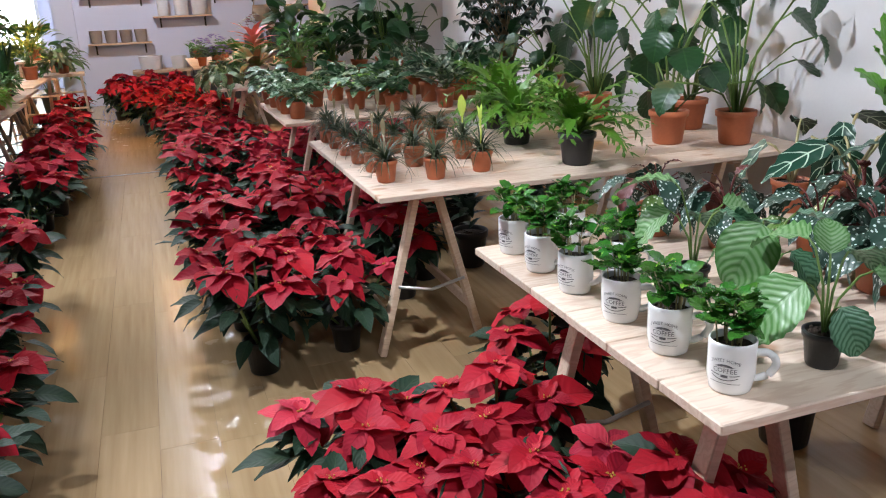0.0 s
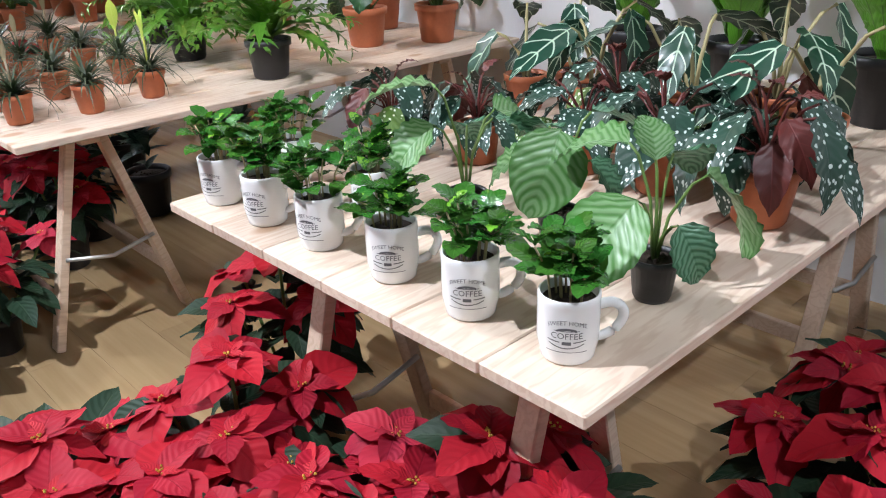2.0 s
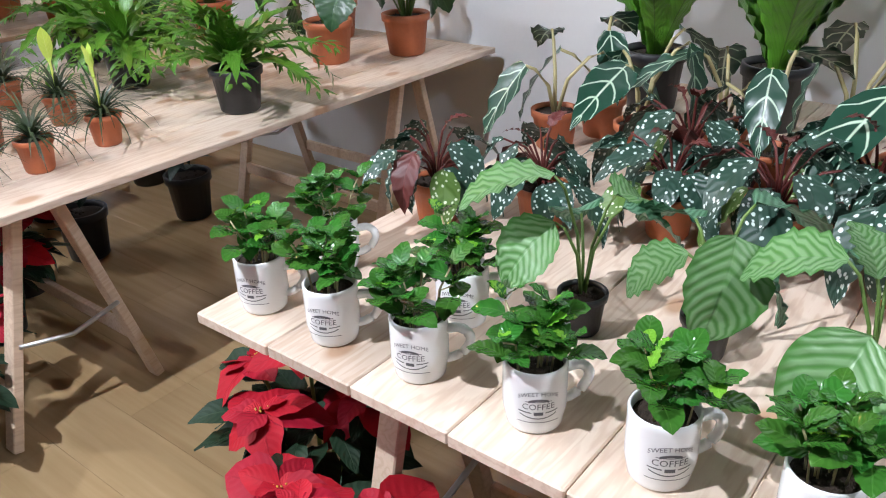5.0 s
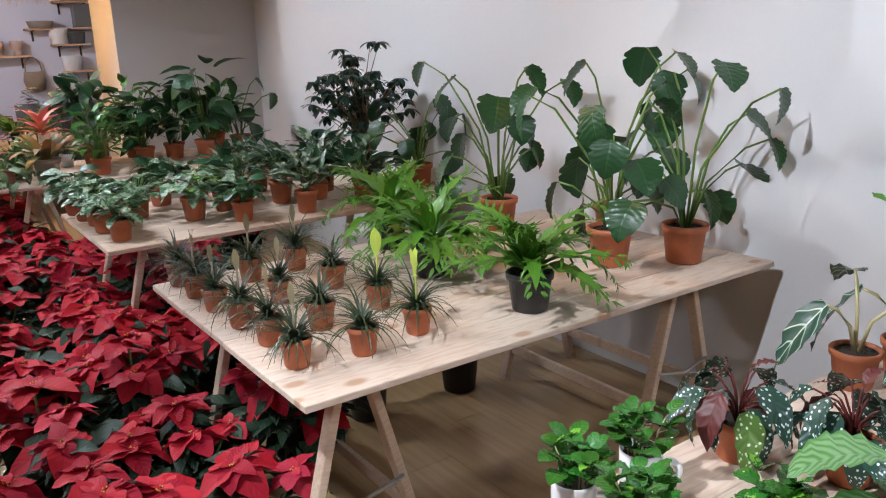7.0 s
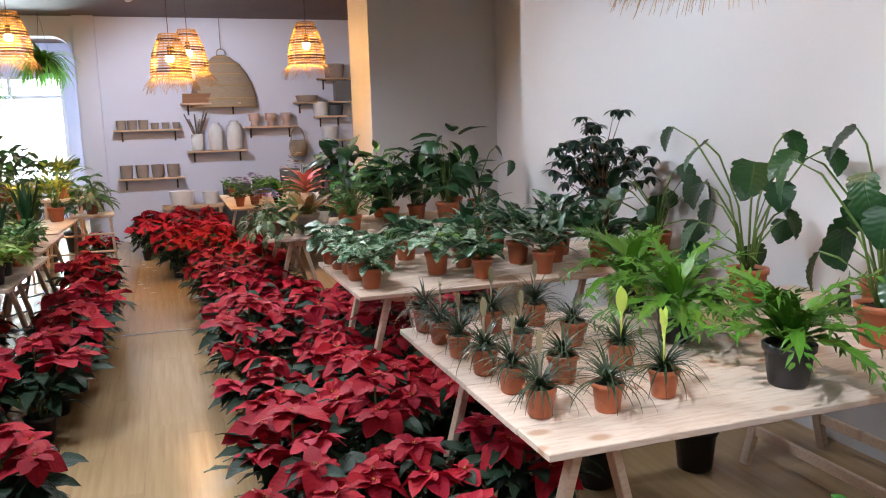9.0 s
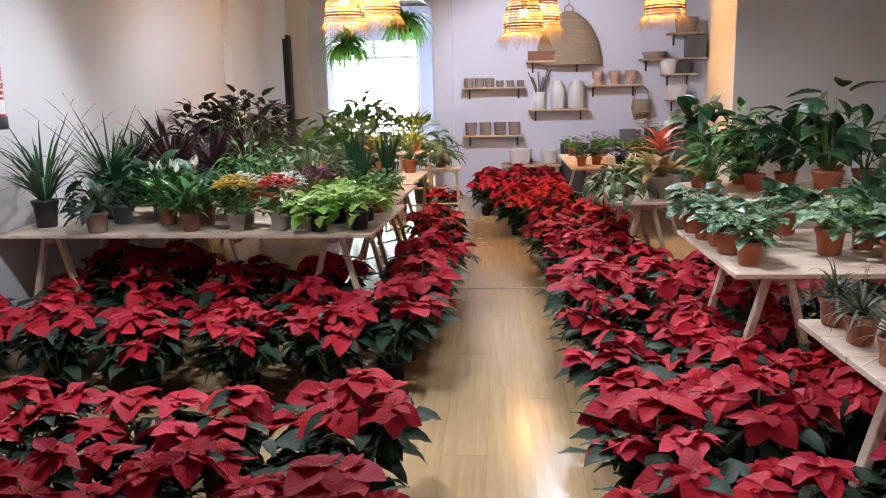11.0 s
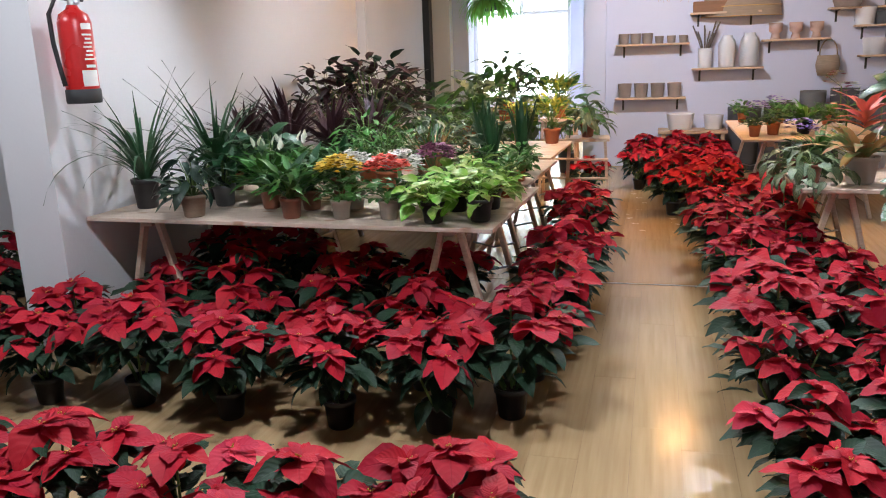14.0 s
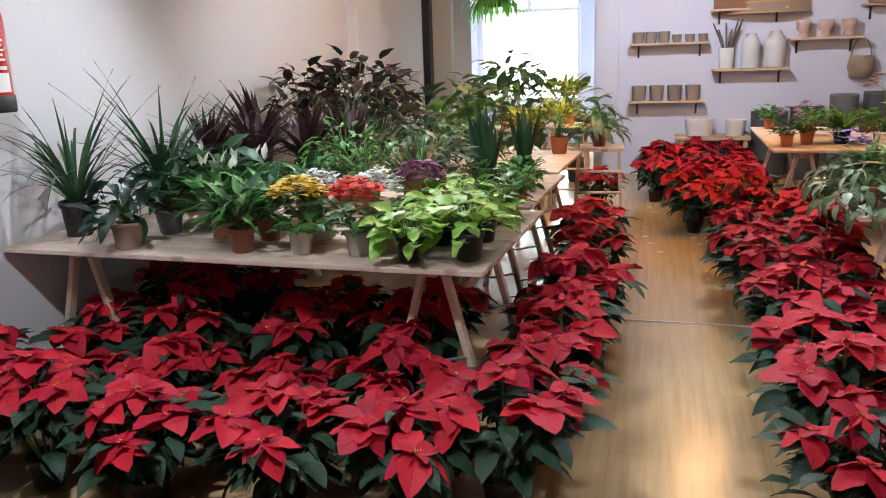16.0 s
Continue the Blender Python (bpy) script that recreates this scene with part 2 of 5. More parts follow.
BROWNST = plain("woody_stem", (0.20, 0.13, 0.07), 0.8, 0.3)
PALEST = plain("pale_petiole", (0.42, 0.36, 0.18), 0.5, 0.2)

RED = leafy("red_bract", (0.38, 0.011, 0.026), (0.28, 0.008, 0.020), "vein", 7, 0.6, 0.10, hue=0.006, spec=0.2)
RED_PINK = leafy("pinkish_red_bract", (0.50, 0.03, 0.06), (0.38, 0.02, 0.05), "vein", 7, 0.6, 0.10, hue=0.006, spec=0.2)
YEL = plain("yellow_cyathia", (0.55, 0.36, 0.05), 0.6)
PG = leafy("poinsettia_leaf", (0.017, 0.042, 0.022), (0.035, 0.07, 0.032), "vein", 7, 0.55, spec=0.3)
COFFEE_L = leafy("coffee_leaf", (0.034, 0.135, 0.018), (0.08, 0.22, 0.04), "rib", 6, 0.14, spec=0.8)
COFFEE_Y = leafy("young_coffee_leaf", (0.15, 0.36, 0.03), (0.25, 0.45, 0.08), "rib", 6, 0.14, spec=0.8)
CAL = leafy("calathea_leaf", (0.06, 0.18, 0.035), (0.21, 0.35, 0.17), "stripe", 9, 0.36)
CAL_D = leafy("dark_calathea_leaf", (0.03, 0.12, 0.05), (0.16, 0.33, 0.20), "stripe", 9, 0.36)
BEG = leafy("spotted_begonia_leaf", (0.018, 0.055, 0.035), (0.62, 0.70, 0.66), "dots", 8, 0.4, 0.05)
BEG_G = leafy("green_begonia_leaf", (0.09, 0.17, 0.03), (0.62, 0.68, 0.5), "dots", 8, 0.4, 0.05)
BEG_R = leafy("maroon_begonia_leaf", (0.10, 0.018, 0.016), (0.16, 0.03, 0.03), "vein", 6, 0.45, 0.1)
ALO = leafy("alocasia_leaf", (0.014, 0.055, 0.032), (0.46, 0.58, 0.44), "white_vein", 4, 0.3, 0.06)
NEST = leafy("birds_nest_leaf", (0.11, 0.30, 0.028), (0.05, 0.10, 0.02), "vein", 12, 0.3)
FERNM = leafy("crested_fern_leaf", (0.075, 0.20, 0.018), (0.13, 0.26, 0.04), "rib", 12, 0.35)
BROM = leafy("bromeliad_leaf", (0.026, 0.046, 0.018), (0.05, 0.07, 0.03), "rib", 5, 0.4)
SPEAR = leafy("yellow_green_spear", (0.50, 0.60, 0.10), (0.60, 0.66, 0.20), "vein", 8, 0.45)
SPEAR_P = leafy("pale_spear", (0.30, 0.25, 0.15), (0.36, 0.28, 0.18), "vein", 8, 0.45)
MONST = leafy("monstera_leaf", (0.018, 0.062, 0.020), (0.04, 0.10, 0.03), "vein", 7, 0.3)
SCHEF = leafy("schefflera_leaf", (0.012, 0.035, 0.020), (0.025, 0.055, 0.03), "vein", 6, 0.35)
VARI = leafy("variegated_leaf", (0.04, 0.12, 0.04), (0.26, 0.36, 0.24), "blotch", 8, 0.4)
VARI_D = leafy("dark_variegated_leaf", (0.025, 0.07, 0.03), (0.30, 0.36, 0.26), "blotch", 5, 0.4)
PRAYER = leafy("prayer_leaf", (0.035, 0.085, 0.035), (0.20, 0.25, 0.12), "stripe", 6, 0.45)
MID = leafy("mid_green_leaf", (0.055, 0.17, 0.032), (0.10, 0.23, 0.06), "vein", 7, 0.35)
HANG = leafy("hanging_fern_leaf", (0.20, 0.46, 0.10), (0.26, 0.50, 0.14), "vein", 14, 0.45, 0.6)
DEEP = leafy("deep_green_leaf", (0.022, 0.075, 0.028), (0.05, 0.12, 0.05), "vein", 7, 0.35)
LIME = leafy("pothos_leaf", (0.20, 0.44, 0.05), (0.42, 0.58, 0.18), "blotch", 3, 0.3)
PURP = leafy("purple_leaf", (0.045, 0.018, 0.022), (0.09, 0.03, 0.04), "vein", 7, 0.4)
GREYG = leafy("grey_green_leaf", (0.07, 0.12, 0.07), (0.20, 0.25, 0.16), "vein", 7, 0.45)
CROT = leafy("yellow_croton_leaf", (0.40, 0.42, 0.06), (0.10, 0.22, 0.04), "blotch", 4, 0.4)
BRONZE = leafy("bronze_leaf", (0.30, 0.15, 0.05), (0.14, 0.18, 0.05), "blotch", 3, 0.45)
PINKB = leafy("coral_bract", (0.62, 0.14, 0.10), (0.55, 0.26, 0.16), "vein", 6, 0.45)
WHITEF = leafy("white_spathe", (0.72, 0.74, 0.62), (0.6, 0.66, 0.45), "rib", 5, 0.45)
YFL = plain("yellow_petal", (0.85, 0.58, 0.03), 0.6, 0.15)
RFL = plain("orange_red_petal", (0.82, 0.075, 0.03), 0.6, 0.15)
WFL = plain("white_petal", (0.78, 0.80, 0.74), 0.6, 0.1)
MFL = plain("mauve_petal", (0.30, 0.08, 0.18), 0.6, 0.2)
VFL = plain("violet_petal", (0.30, 0.22, 0.62), 0.6, 0.2)

# ---- builders ----
rng = random.Random(7)


class Build:
    """Gathers vertices, faces and leaf coordinates of one mesh."""

    def __init__(self):
        self.v, self.f, self.uv = [], [], []

    def add(self, verts, faces, uvs=None, m=None):
        k = len(self.v)
        self.v += [tuple(m @ Vector(p)) for p in verts] if m else list(verts)
        self.uv += uvs or [(0.3, 0.3)] * len(verts)
        self.f += [tuple(i + k for i in f) for f in faces]
        return self

    def leaf(self, m, length, width, shape, bend=0.6, fold=0.25, wave=0.0, n=6, sides=1, start=0.0, cut=None):
        vs, us, fs, y, z = [], [], [], 0.0, 0.0
        cols = 2 * sides + 1
        for i in range(n + 1):
            s = i / n
            if i:
                a = start - bend * (s - 0.5 / n)
                y, z = y + length / n * math.cos(a), z + length / n * math.sin(a)
            hw = max(width / 2 * shape(s), 0.0006)
            for j in range(-sides, sides + 1):
                q = j / sides
                x = q * hw
                if cut and abs(q) > 0.9:
                    x *= cut[i % len(cut)]
                vs.append((x, y, z + fold * abs(x) + wave * math.sin(i * 2.4 + q) * abs(q)))
                us.append((0.5 + q / 2, s))
        for i in range(n):
            for j in range(cols - 1):
                a = i * cols + j
                fs.append((a, a + 1, a + cols + 1, a + cols))
        return self.add(vs, fs, us, m)

    def tube(self, pts, r0, r1=None, n=5):
        r1 = r0 if r1 is None else r1
        vs, fs = [], []
        pts = [Vector(p) for p in pts]
        for i, p in enumerate(pts):
            d = (pts[min(i + 1, len(pts) - 1)] - pts[max(i - 1, 0)]).normalized()
            a = d.orthogonal().normalized()
            b = d.cross(a)
            r = r0 + (r1 - r0) * i / (len(pts) - 1)
            vs += [tuple(p + r * (math.cos(6.2832 * k / n) * a + math.sin(6.2832 * k / n) * b)) for k in range(n)]
        for i in range(len(pts) - 1):
            for k in range(n):
                fs.append((i * n + k, i * n + (k + 1) % n, (i + 1) * n + (k + 1) % n, (i + 1) * n + k))
        fs.append(tuple(range(n))[::-1])
        fs.append(tuple((len(pts) - 1) * n + k for k in range(n)))
        return self.add(vs, fs)

    def lathe(self, prof, n=20, m=None):
        vs = [(r * math.cos(6.2832 * k / n), r * math.sin(6.2832 * k / n), z) for r, z in prof for k in range(n)]
        fs = [(i * n + k, i * n + (k + 1) % n, (i + 1) * n + (k + 1) % n, (i + 1) * n + k) for i in range(len(prof) - 1) for k in range(n)]
        return self.add(vs, fs, None, m)

    def box(self, lo, hi, bev=0.0, m=None):
        """A box with chamfered upright and level edges."""
        x0, y0, z0 = lo
        x1, y1, z1 = hi
        e = min(bev, (x1 - x0) / 3, (y1 - y0) / 3, (z1 - z0) / 3)
        if e <= 0:
            vs = [(x, y, z) for z in (z0, z1) for x, y in ((x0, y0), (x1, y0), (x1, y1), (x0, y1))]
            fs = [(3, 2, 1, 0), (4, 5, 6, 7)] + [(k, (k + 1) % 4, 4 + (k + 1) % 4, 4 + k) for k in range(4)]
            return self.add(vs, fs, None, m)
        vs = []
        for z, i in ((z0, e), (z0 + e, 0), (z1 - e, 0), (z1, e)):
            a = [(x0 + e, y0), (x1 - e, y0), (x1, y0 + e), (x1, y1 - e), (x1 - e, y1), (x0 + e, y1), (x0, y1 - e), (x0, y0 + e)]
            cx, cy = (x0 + x1) / 2, (y0 + y1) / 2
            vs += [(x + (i if x < cx else -i) if i else x, y + (i if y < cy else -i) if i else y, z) for x, y in a]
        fs = [tuple(range(8))[::-1], tuple(range(24, 32))]
        fs += [(r * 8 + k, r * 8 + (k + 1) % 8, r * 8 + 8 + (k + 1) % 8, r * 8 + 8 + k) for r in range(3) for k in range(8)]
        return self.add(vs, fs, None, m)

    def ball(self, c, r, n=6, rings=4):
        prof = [(max(r * math.sin(math.pi * i / rings), 0.0004), -r * math.cos(math.pi * i / rings)) for i in range(rings + 1)]
        return self.lathe(prof, n, Matrix.Translation(c))

    def mesh(self, name, mat, smooth=True):
        me = bpy.data.meshes.new(name)
        me.from_pydata(self.v, [], self.f)
        uvl = me.uv_layers.new(name="UVMap")
        idx = np.empty(len(me.loops), dtype=np.int32)
        me.loops.foreach_get("vertex_index", idx)
        uvl.data.foreach_set("uv", np.array(self.uv, dtype=np.float32)[idx].ravel())
        me.polygons.foreach_set("use_smooth", [smooth] * len(me.polygons))
        me.materials.append(mat)
        me.update()
        return me


def link(name, me, parent=None, m=None, label=""):
    ob = new(name, me)
    if parent:
        ob.parent = parent
    if m:
        ob.matrix_basis = m
    return tagged(ob, label)


def part(name, b, mat, parent, label="", smooth=True, m=None):
    return link(name, b.mesh(name, mat, smooth), parent, m, label)


def bundle(name, b, mat, parent):
    return tagged(part(name, b, mat, parent), kind="stuff")


def thing(name, label, category, group="", m=None):
    ob = tagged(new(name), label, category, group)
    if m:
        ob.matrix_basis = m
    return ob


def struct(name, b, mat, label, smooth=False):
    return tagged(link(name, b.mesh(name, mat, smooth)), label, name.split("_")[0], kind="structure")


def put(variants, spots, turn=True, scale=(0.9, 1.1)):
    """Stands the built variants, and copies of them, on the spots (x, y, z)."""
    used = set()
    for i, p in enumerate(spots):
        v = variants[i % len(variants)]
        s = rng.uniform(*scale)
        m = pose(*p, 0, 0, rng.uniform(0, 360) if turn else rng.uniform(-12, 12))
        if v.name in used:
            copy_thing(v, m @ Matrix.Diagonal((s, s, s, 1)))
        else:
            used.add(v.name)
            v.matrix_basis = m


def ovate(s):
    return max(math.sin(math.pi * min(s, 1) ** 0.75), 0) ** 0.8 * (1 - 0.25 * s)


def lance(s):
    return max(math.sin(math.pi * s ** 0.6), 0) * (1 - 0.2 * s)


def bractf(s):
    return max(math.sin(math.pi * s ** 0.8), 0) ** 0.75 * (1.06 if 0.3 < s < 0.6 else 0.96)


def round_leaf(s):
    return max(math.sin(math.pi * s ** 0.85), 0) ** 0.6


def heart(s):
    return (0.75 + 0.5 * s if s < 0.25 else max(1 - ((s - 0.25) / 0.75) ** 1.8, 0)) if s > 0 else 0.35


def broad_heart(s):
    return (0.55 + 0.45 * math.sin(min(s / 0.3, 1) * math.pi / 2)) * (1 if s < 0.3 else max(math.cos((s - 0.3) / 0.7 * math.pi / 2), 0) ** 0.75)


def strap(s):
    return (0.5 + 0.5 * min(s * 3, 1)) * (1 - s ** 4)


def grass(s):
    return 1 - s ** 2


def spearf(s):
    return max(math.sin(math.pi * s ** 1.3), 0) ** 0.7


def paddle(s):
    return min(1, 0.25 + 1.6 * s) * (1 - max(0, (s - 0.75) / 0.25) ** 2)


def at(x, y, z, az, up, roll=0):
    """A leaf's frame: at a place, pointing to az (degrees from +y, anticlockwise), raised by up."""
    return Matrix.Translation((x, y, z)) @ pose(0, 0, 0, 0, 0, az) @ pose(0, 0, 0, up, roll, 0)


def pot(parent, r, h, mat, label="", rim=True, soil=True):
    t = r * 0.78
    prof = [(0.001, 0.0), (t * 0.9, 0.0), (t, 0.006), (r * 0.95, h * 0.82)]
    prof += [(r * 1.04, h * 0.83), (r * 1.06, h * 0.985), (r * 1.02, h), (r * 0.94, h), (r * 0.92, h * 0.9)] if rim else [(r, h), (r * 0.94, h), (r * 0.92, h * 0.9)]
    part("pot", Build().lathe(prof, 22), mat, parent, label)
    if soil:
        b = Build()
        pr = [(0.001, h * 0.9), (r * 0.5, h * 0.905), (r * 0.93, h * 0.88)]
        b.lathe(pr, 14)
        for _ in range(14):
            a, q = rng.uniform(0, 6.28), rng.uniform(0, r * 0.8)
            b.ball((q * math.cos(a), q * math.sin(a), h * 0.9), rng.uniform(0.003, 0.007), 4, 3)
        part("soil", b, SOIL, parent)


# ---- the room ----
RX, LX, FY, BY = 2.75, -3.27, 13.0, -3.2


def wall(name, boxes, mat=WALL, label="smooth white painted plaster wall"):
    b = Build()
    for lo, hi in boxes:
        b.box(lo, hi)
    return struct(name, b, mat, label)


wall("wall_east", [((RX, BY, 0), (RX + 0.15, 7.25, CEIL)), ((RX + 0.15, 7.10, 0), (3.45, 7.25, CEIL)), ((3.3, 7.25, 0), (3.45, 9.1, CEIL))])
wall("wall_pier_east", [((1.9, 9.1, 0), (3.45, 10.0, CEIL)), ((2.6, 10.0, 0), (2.75, FY, CEIL))])
# unseen wall behind the walk; its wide opening lets the added light in
wall("wall_back", [((-6.6, BY - 0.15, 0), (-4.6, BY, CEIL)), ((1.6, BY - 0.15, 0), (RX + 0.15, BY, CEIL)), ((-4.6, BY - 0.15, 2.95), (1.6, BY, CEIL))])
wall("wall_west", [((-6.75, BY - 0.15, 0), (-6.6, 6.95, CEIL))])
wall("wall_door", [((-6.6, 6.8, 0), (-5.92, 6.95, CEIL)), ((-4.98, 6.8, 0), (LX - 0.295, 6.95, CEIL)), ((-5.92, 6.8, 2.12), (-4.98, 6.95, CEIL))])
wall("wall_column_west", [((LX - 0.3, 5.60, 0), (LX, 8.6, CEIL)), ((LX - 0.3, 8.6, 0), (LX - 0.10, 10.4, CEIL)), ((LX - 0.3, 10.4, 0), (LX, 12.55, CEIL))])
wall("wall_corner_west", [((LX - 0.3, 12.85, 0), (-2.98, FY + 0.02, CEIL)), ((LX - 0.3, 12.55, 2.3), (LX, 12.85, CEIL))])
b = Build()
b.box((LX - 0.04, 12.70, 0), (LX + 0.05, 12.86, 2.35), 0.006)
struct("door_frame_dark", b, DARKF, "narrow black painted door frame at a white wall")


def arched_wall():
    """The far wall with the round-cornered opening to the front room."""
    bm = bmesh.new()
    x0, x1, top, r = -2.76, -1.22, 2.84, 0.28
    hole = [(x0, 0)] + [(x0 + r - r * math.cos(a), top - r + r * math.sin(a)) for a in np.linspace(0, math.pi / 2, 9)]
    hole += [(x1 - r + r * math.sin(a), top - r + r * math.cos(a)) for a in np.linspace(0, math.pi / 2, 9)] + [(x1, 0)]
    outer = [(LX - 0.3, 0)] + hole + [(RX, 0), (RX, CEIL), (LX - 0.3, CEIL)]
    front = [bm.verts.new((x, FY, z)) for x, z in outer]
    f = bm.faces.new(front)
    res = bmesh.ops.extrude_face_region(bm, geom=[f])
    bmesh.ops.translate(bm, vec=(0, 0.34, 0), verts=[g for g in res["geom"] if isinstance(g, bmesh.types.BMVert)])
    bmesh.ops.recalc_face_normals(bm, faces=bm.faces)
    bmesh.ops.triangulate(bm, faces=bm.faces)
    me = bpy.data.meshes.new("wall_far")
    bm.to_mesh(me)
    bm.free()
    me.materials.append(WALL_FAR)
    return tagged(link("wall_far", me), "white plaster wall, cool daylight in its colour, round-cornered opening", "wall", kind="structure")


arched_wall()
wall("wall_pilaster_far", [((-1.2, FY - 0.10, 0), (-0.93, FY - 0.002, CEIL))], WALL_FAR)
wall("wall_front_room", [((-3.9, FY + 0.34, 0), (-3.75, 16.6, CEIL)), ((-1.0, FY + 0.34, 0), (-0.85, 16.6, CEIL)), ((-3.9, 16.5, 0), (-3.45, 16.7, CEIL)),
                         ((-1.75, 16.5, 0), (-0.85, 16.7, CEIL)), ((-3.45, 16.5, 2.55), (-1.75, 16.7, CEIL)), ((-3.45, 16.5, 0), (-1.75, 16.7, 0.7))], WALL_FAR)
win = tagged(new("window_1"), "white-framed shop window, bright with daylight", "window", kind="structure")
for lo, hi in [((-3.45, 16.48, 0.7), (-3.39, 16.54, 2.55)), ((-1.81, 16.48, 0.7), (-1.75, 16.54, 2.55)), ((-3.39, 16.48, 2.49), (-1.81, 16.54, 2.55)), ((-3.39, 16.48, 0.7), (-1.81, 16.54, 0.76)),
               ((-3.39, 16.48, 2.16), (-1.81, 16.54, 2.22)), ((-2.63, 16.48, 2.22), (-2.57, 16.54, 2.49))]:
    part("window_frame", Build().box(lo, hi, 0.005), WHITE_POT, win, smooth=False)
b = Build()
b.add([(-9, 19, -1), (4, 19, -1), (4, 19, 6), (-9, 19, 6)], [(0, 1, 2, 3)])
struct("backdrop", b, BEYOND, "overexposed bright street beyond the window")
# unseen glowing plane, added as fill behind the walk
b = Build()
b.add([(-12, -7, -0.5), (9, -7, -0.5), (9, -7, 6), (-12, -7, 6)], [(3, 2, 1, 0)])
struct("backdrop_front", b, FILL_GLOW, "unseen faintly glowing plane, added as fill behind the walk")
b = Build()
b.box((-6.75, BY - 0.15, CEIL), (3.45, 16.7, CEIL + 0.12))
struct("ceiling", b, CEILM, "dark brown flat ceiling")

door = thing("door_1", "closed orange oak veneer door with steel lever handle", "door")
door["kind"] = "structure"
part("door_leaf", Build().box((-5.86, 6.82, 0.01), (-5.04, 6.86, 2.06), 0.004), DOORW, door, smooth=False)
for lo, hi in [((-5.96, 6.775, 0), (-5.86, 6.87, 2.16)), ((-5.04, 6.775, 0), (-4.94, 6.87, 2.16)), ((-5.86, 6.775, 2.06), (-5.04, 6.87, 2.16))]:
    part("door_frame", Build().box(lo, hi, 0.006), DOORW, door, smooth=False)
b = Build().tube([(-5.11, 6.82, 1.04), (-5.11, 6.76, 1.04)], 0.011, n=8).tube([(-5.105, 6.765, 1.04), (-5.22, 6.762, 1.04)], 0.009, n=8).lathe([(0.001, 0), (0.026, 0), (0.026, 0.008), (0.001, 0.008)], 14, Matrix.Translation((-5.11, 6.82, 1.04)) @ pose(0, 0, 0, 90))
b.lathe([(0.001, 0), (0.022, 0), (0.022, 0.008), (0.001, 0.008)], 14, Matrix.Translation((-5.11, 6.82, 0.97)) @ pose(0, 0, 0, 90))
part("door_handle", b, STEEL, door, "brushed steel lever handle")

# ---- unseen ceiling spotlight cans, added to house the assumed lamps ----
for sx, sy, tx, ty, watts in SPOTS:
    s = thing("ceiling_spotlight", "small white ceiling spotlight, unseen, added around an assumed lamp", "spotlight", "ceiling spotlights", look((sx, sy, CEIL - 0.12), (tx, ty, 0.7)))
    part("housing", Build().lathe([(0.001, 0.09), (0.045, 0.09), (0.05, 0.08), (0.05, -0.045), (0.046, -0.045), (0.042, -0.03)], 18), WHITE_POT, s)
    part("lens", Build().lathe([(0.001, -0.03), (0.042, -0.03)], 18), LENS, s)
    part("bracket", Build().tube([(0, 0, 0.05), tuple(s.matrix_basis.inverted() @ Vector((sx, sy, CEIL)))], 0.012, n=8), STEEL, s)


# ---- tables ----
TOP = 0.72


def trestle(x, y0, y1, m=None):
    t = thing("trestle", "raw pine folding trestle under a table top", "trestle", "table trestles", m)
    zt = TOP - 0.022
    part("beam", Build().box((x - 0.03, y0 - 0.05, zt - 0.06), (x + 0.03, y1 + 0.05, zt), 0.004), PINE_LEG, t, smooth=False)
    for sgn in (-1, 1):
        for y in (y0, y1):
            ln = math.hypot(0.2, zt - 0.02)
            m2 = Matrix.Translation((x + sgn * 0.22, y, 0)) @ pose(0, 0, 0, 0, -sgn * math.degrees(math.atan2(0.185, zt)), 0)
            part("leg", Build().box((-0.014, -0.024, 0.006), (0.014, 0.024, ln - 0.02), 0.003), PINE_LEG, t, smooth=False, m=m2)
        part("rail", Build().box((x + sgn * 0.18 - 0.01, y0 + 0.024, 0.14), (x + sgn * 0.18 + 0.01, y1 - 0.024, 0.185), 0.003), PINE_LEG, t, smooth=False)
    for y in (y0, y1):
        part("hinge_brace", Build().tube([(x - 0.14, y - 0.028, 0.30), (x, y - 0.03, 0.27), (x + 0.14, y - 0.028, 0.30)], 0.007, n=6), STEEL, t)
    return t


def table(x0, y0, x1, y1, boards, rot=0.0, group="display tables", legs=True):
    piv = Matrix.Translation((x1 if rot else 0, y0 if rot else 0, 0)) @ pose(0, 0, 0, 0, 0, rot) @ Matrix.Translation((-x1 if rot else 0, -y0 if rot else 0, 0))
    t = thing("table_top", "raw knotty pine board table top on trestles", "table", group, piv)
    w = (y1 - y0) / boards
    for i in range(boards):
        a = rng.uniform(0, 0.004)
        part("plank", Build().box((x0 + a, y0 + i * w + 0.0008, TOP - 0.022), (x1 - rng.uniform(0, 0.004), y0 + (i + 1) * w - 0.0008, TOP - rng.uniform(0, 0.001)), 0.0025), PINE, t, smooth=False)
    if legs:
        for x in (x0 + 0.25, x1 - 0.27):
            trestle(x, y0 + 0.22, y1 - 0.28, piv)
    return t


table(0.79, 0.92, 2.55, 1.98, 6)
table(0.70, 2.66, 2.67, 3.99, 7)
table(0.69, 4.65, 2.70, 5.74, 6)
table(0.52, 6.88, 2.68, 8.10, 6)
table(0.45, 9.45, 1.60, 11.4, 5)
TLROT = -2.0
table(-3.25, 5.69, -0.98, 6.90, 7, TLROT)
table(-3.20, 6.98, -1.02, 8.15, 6, TLROT)
table(-3.20, 8.23, -1.04, 9.45, 6, TLROT)


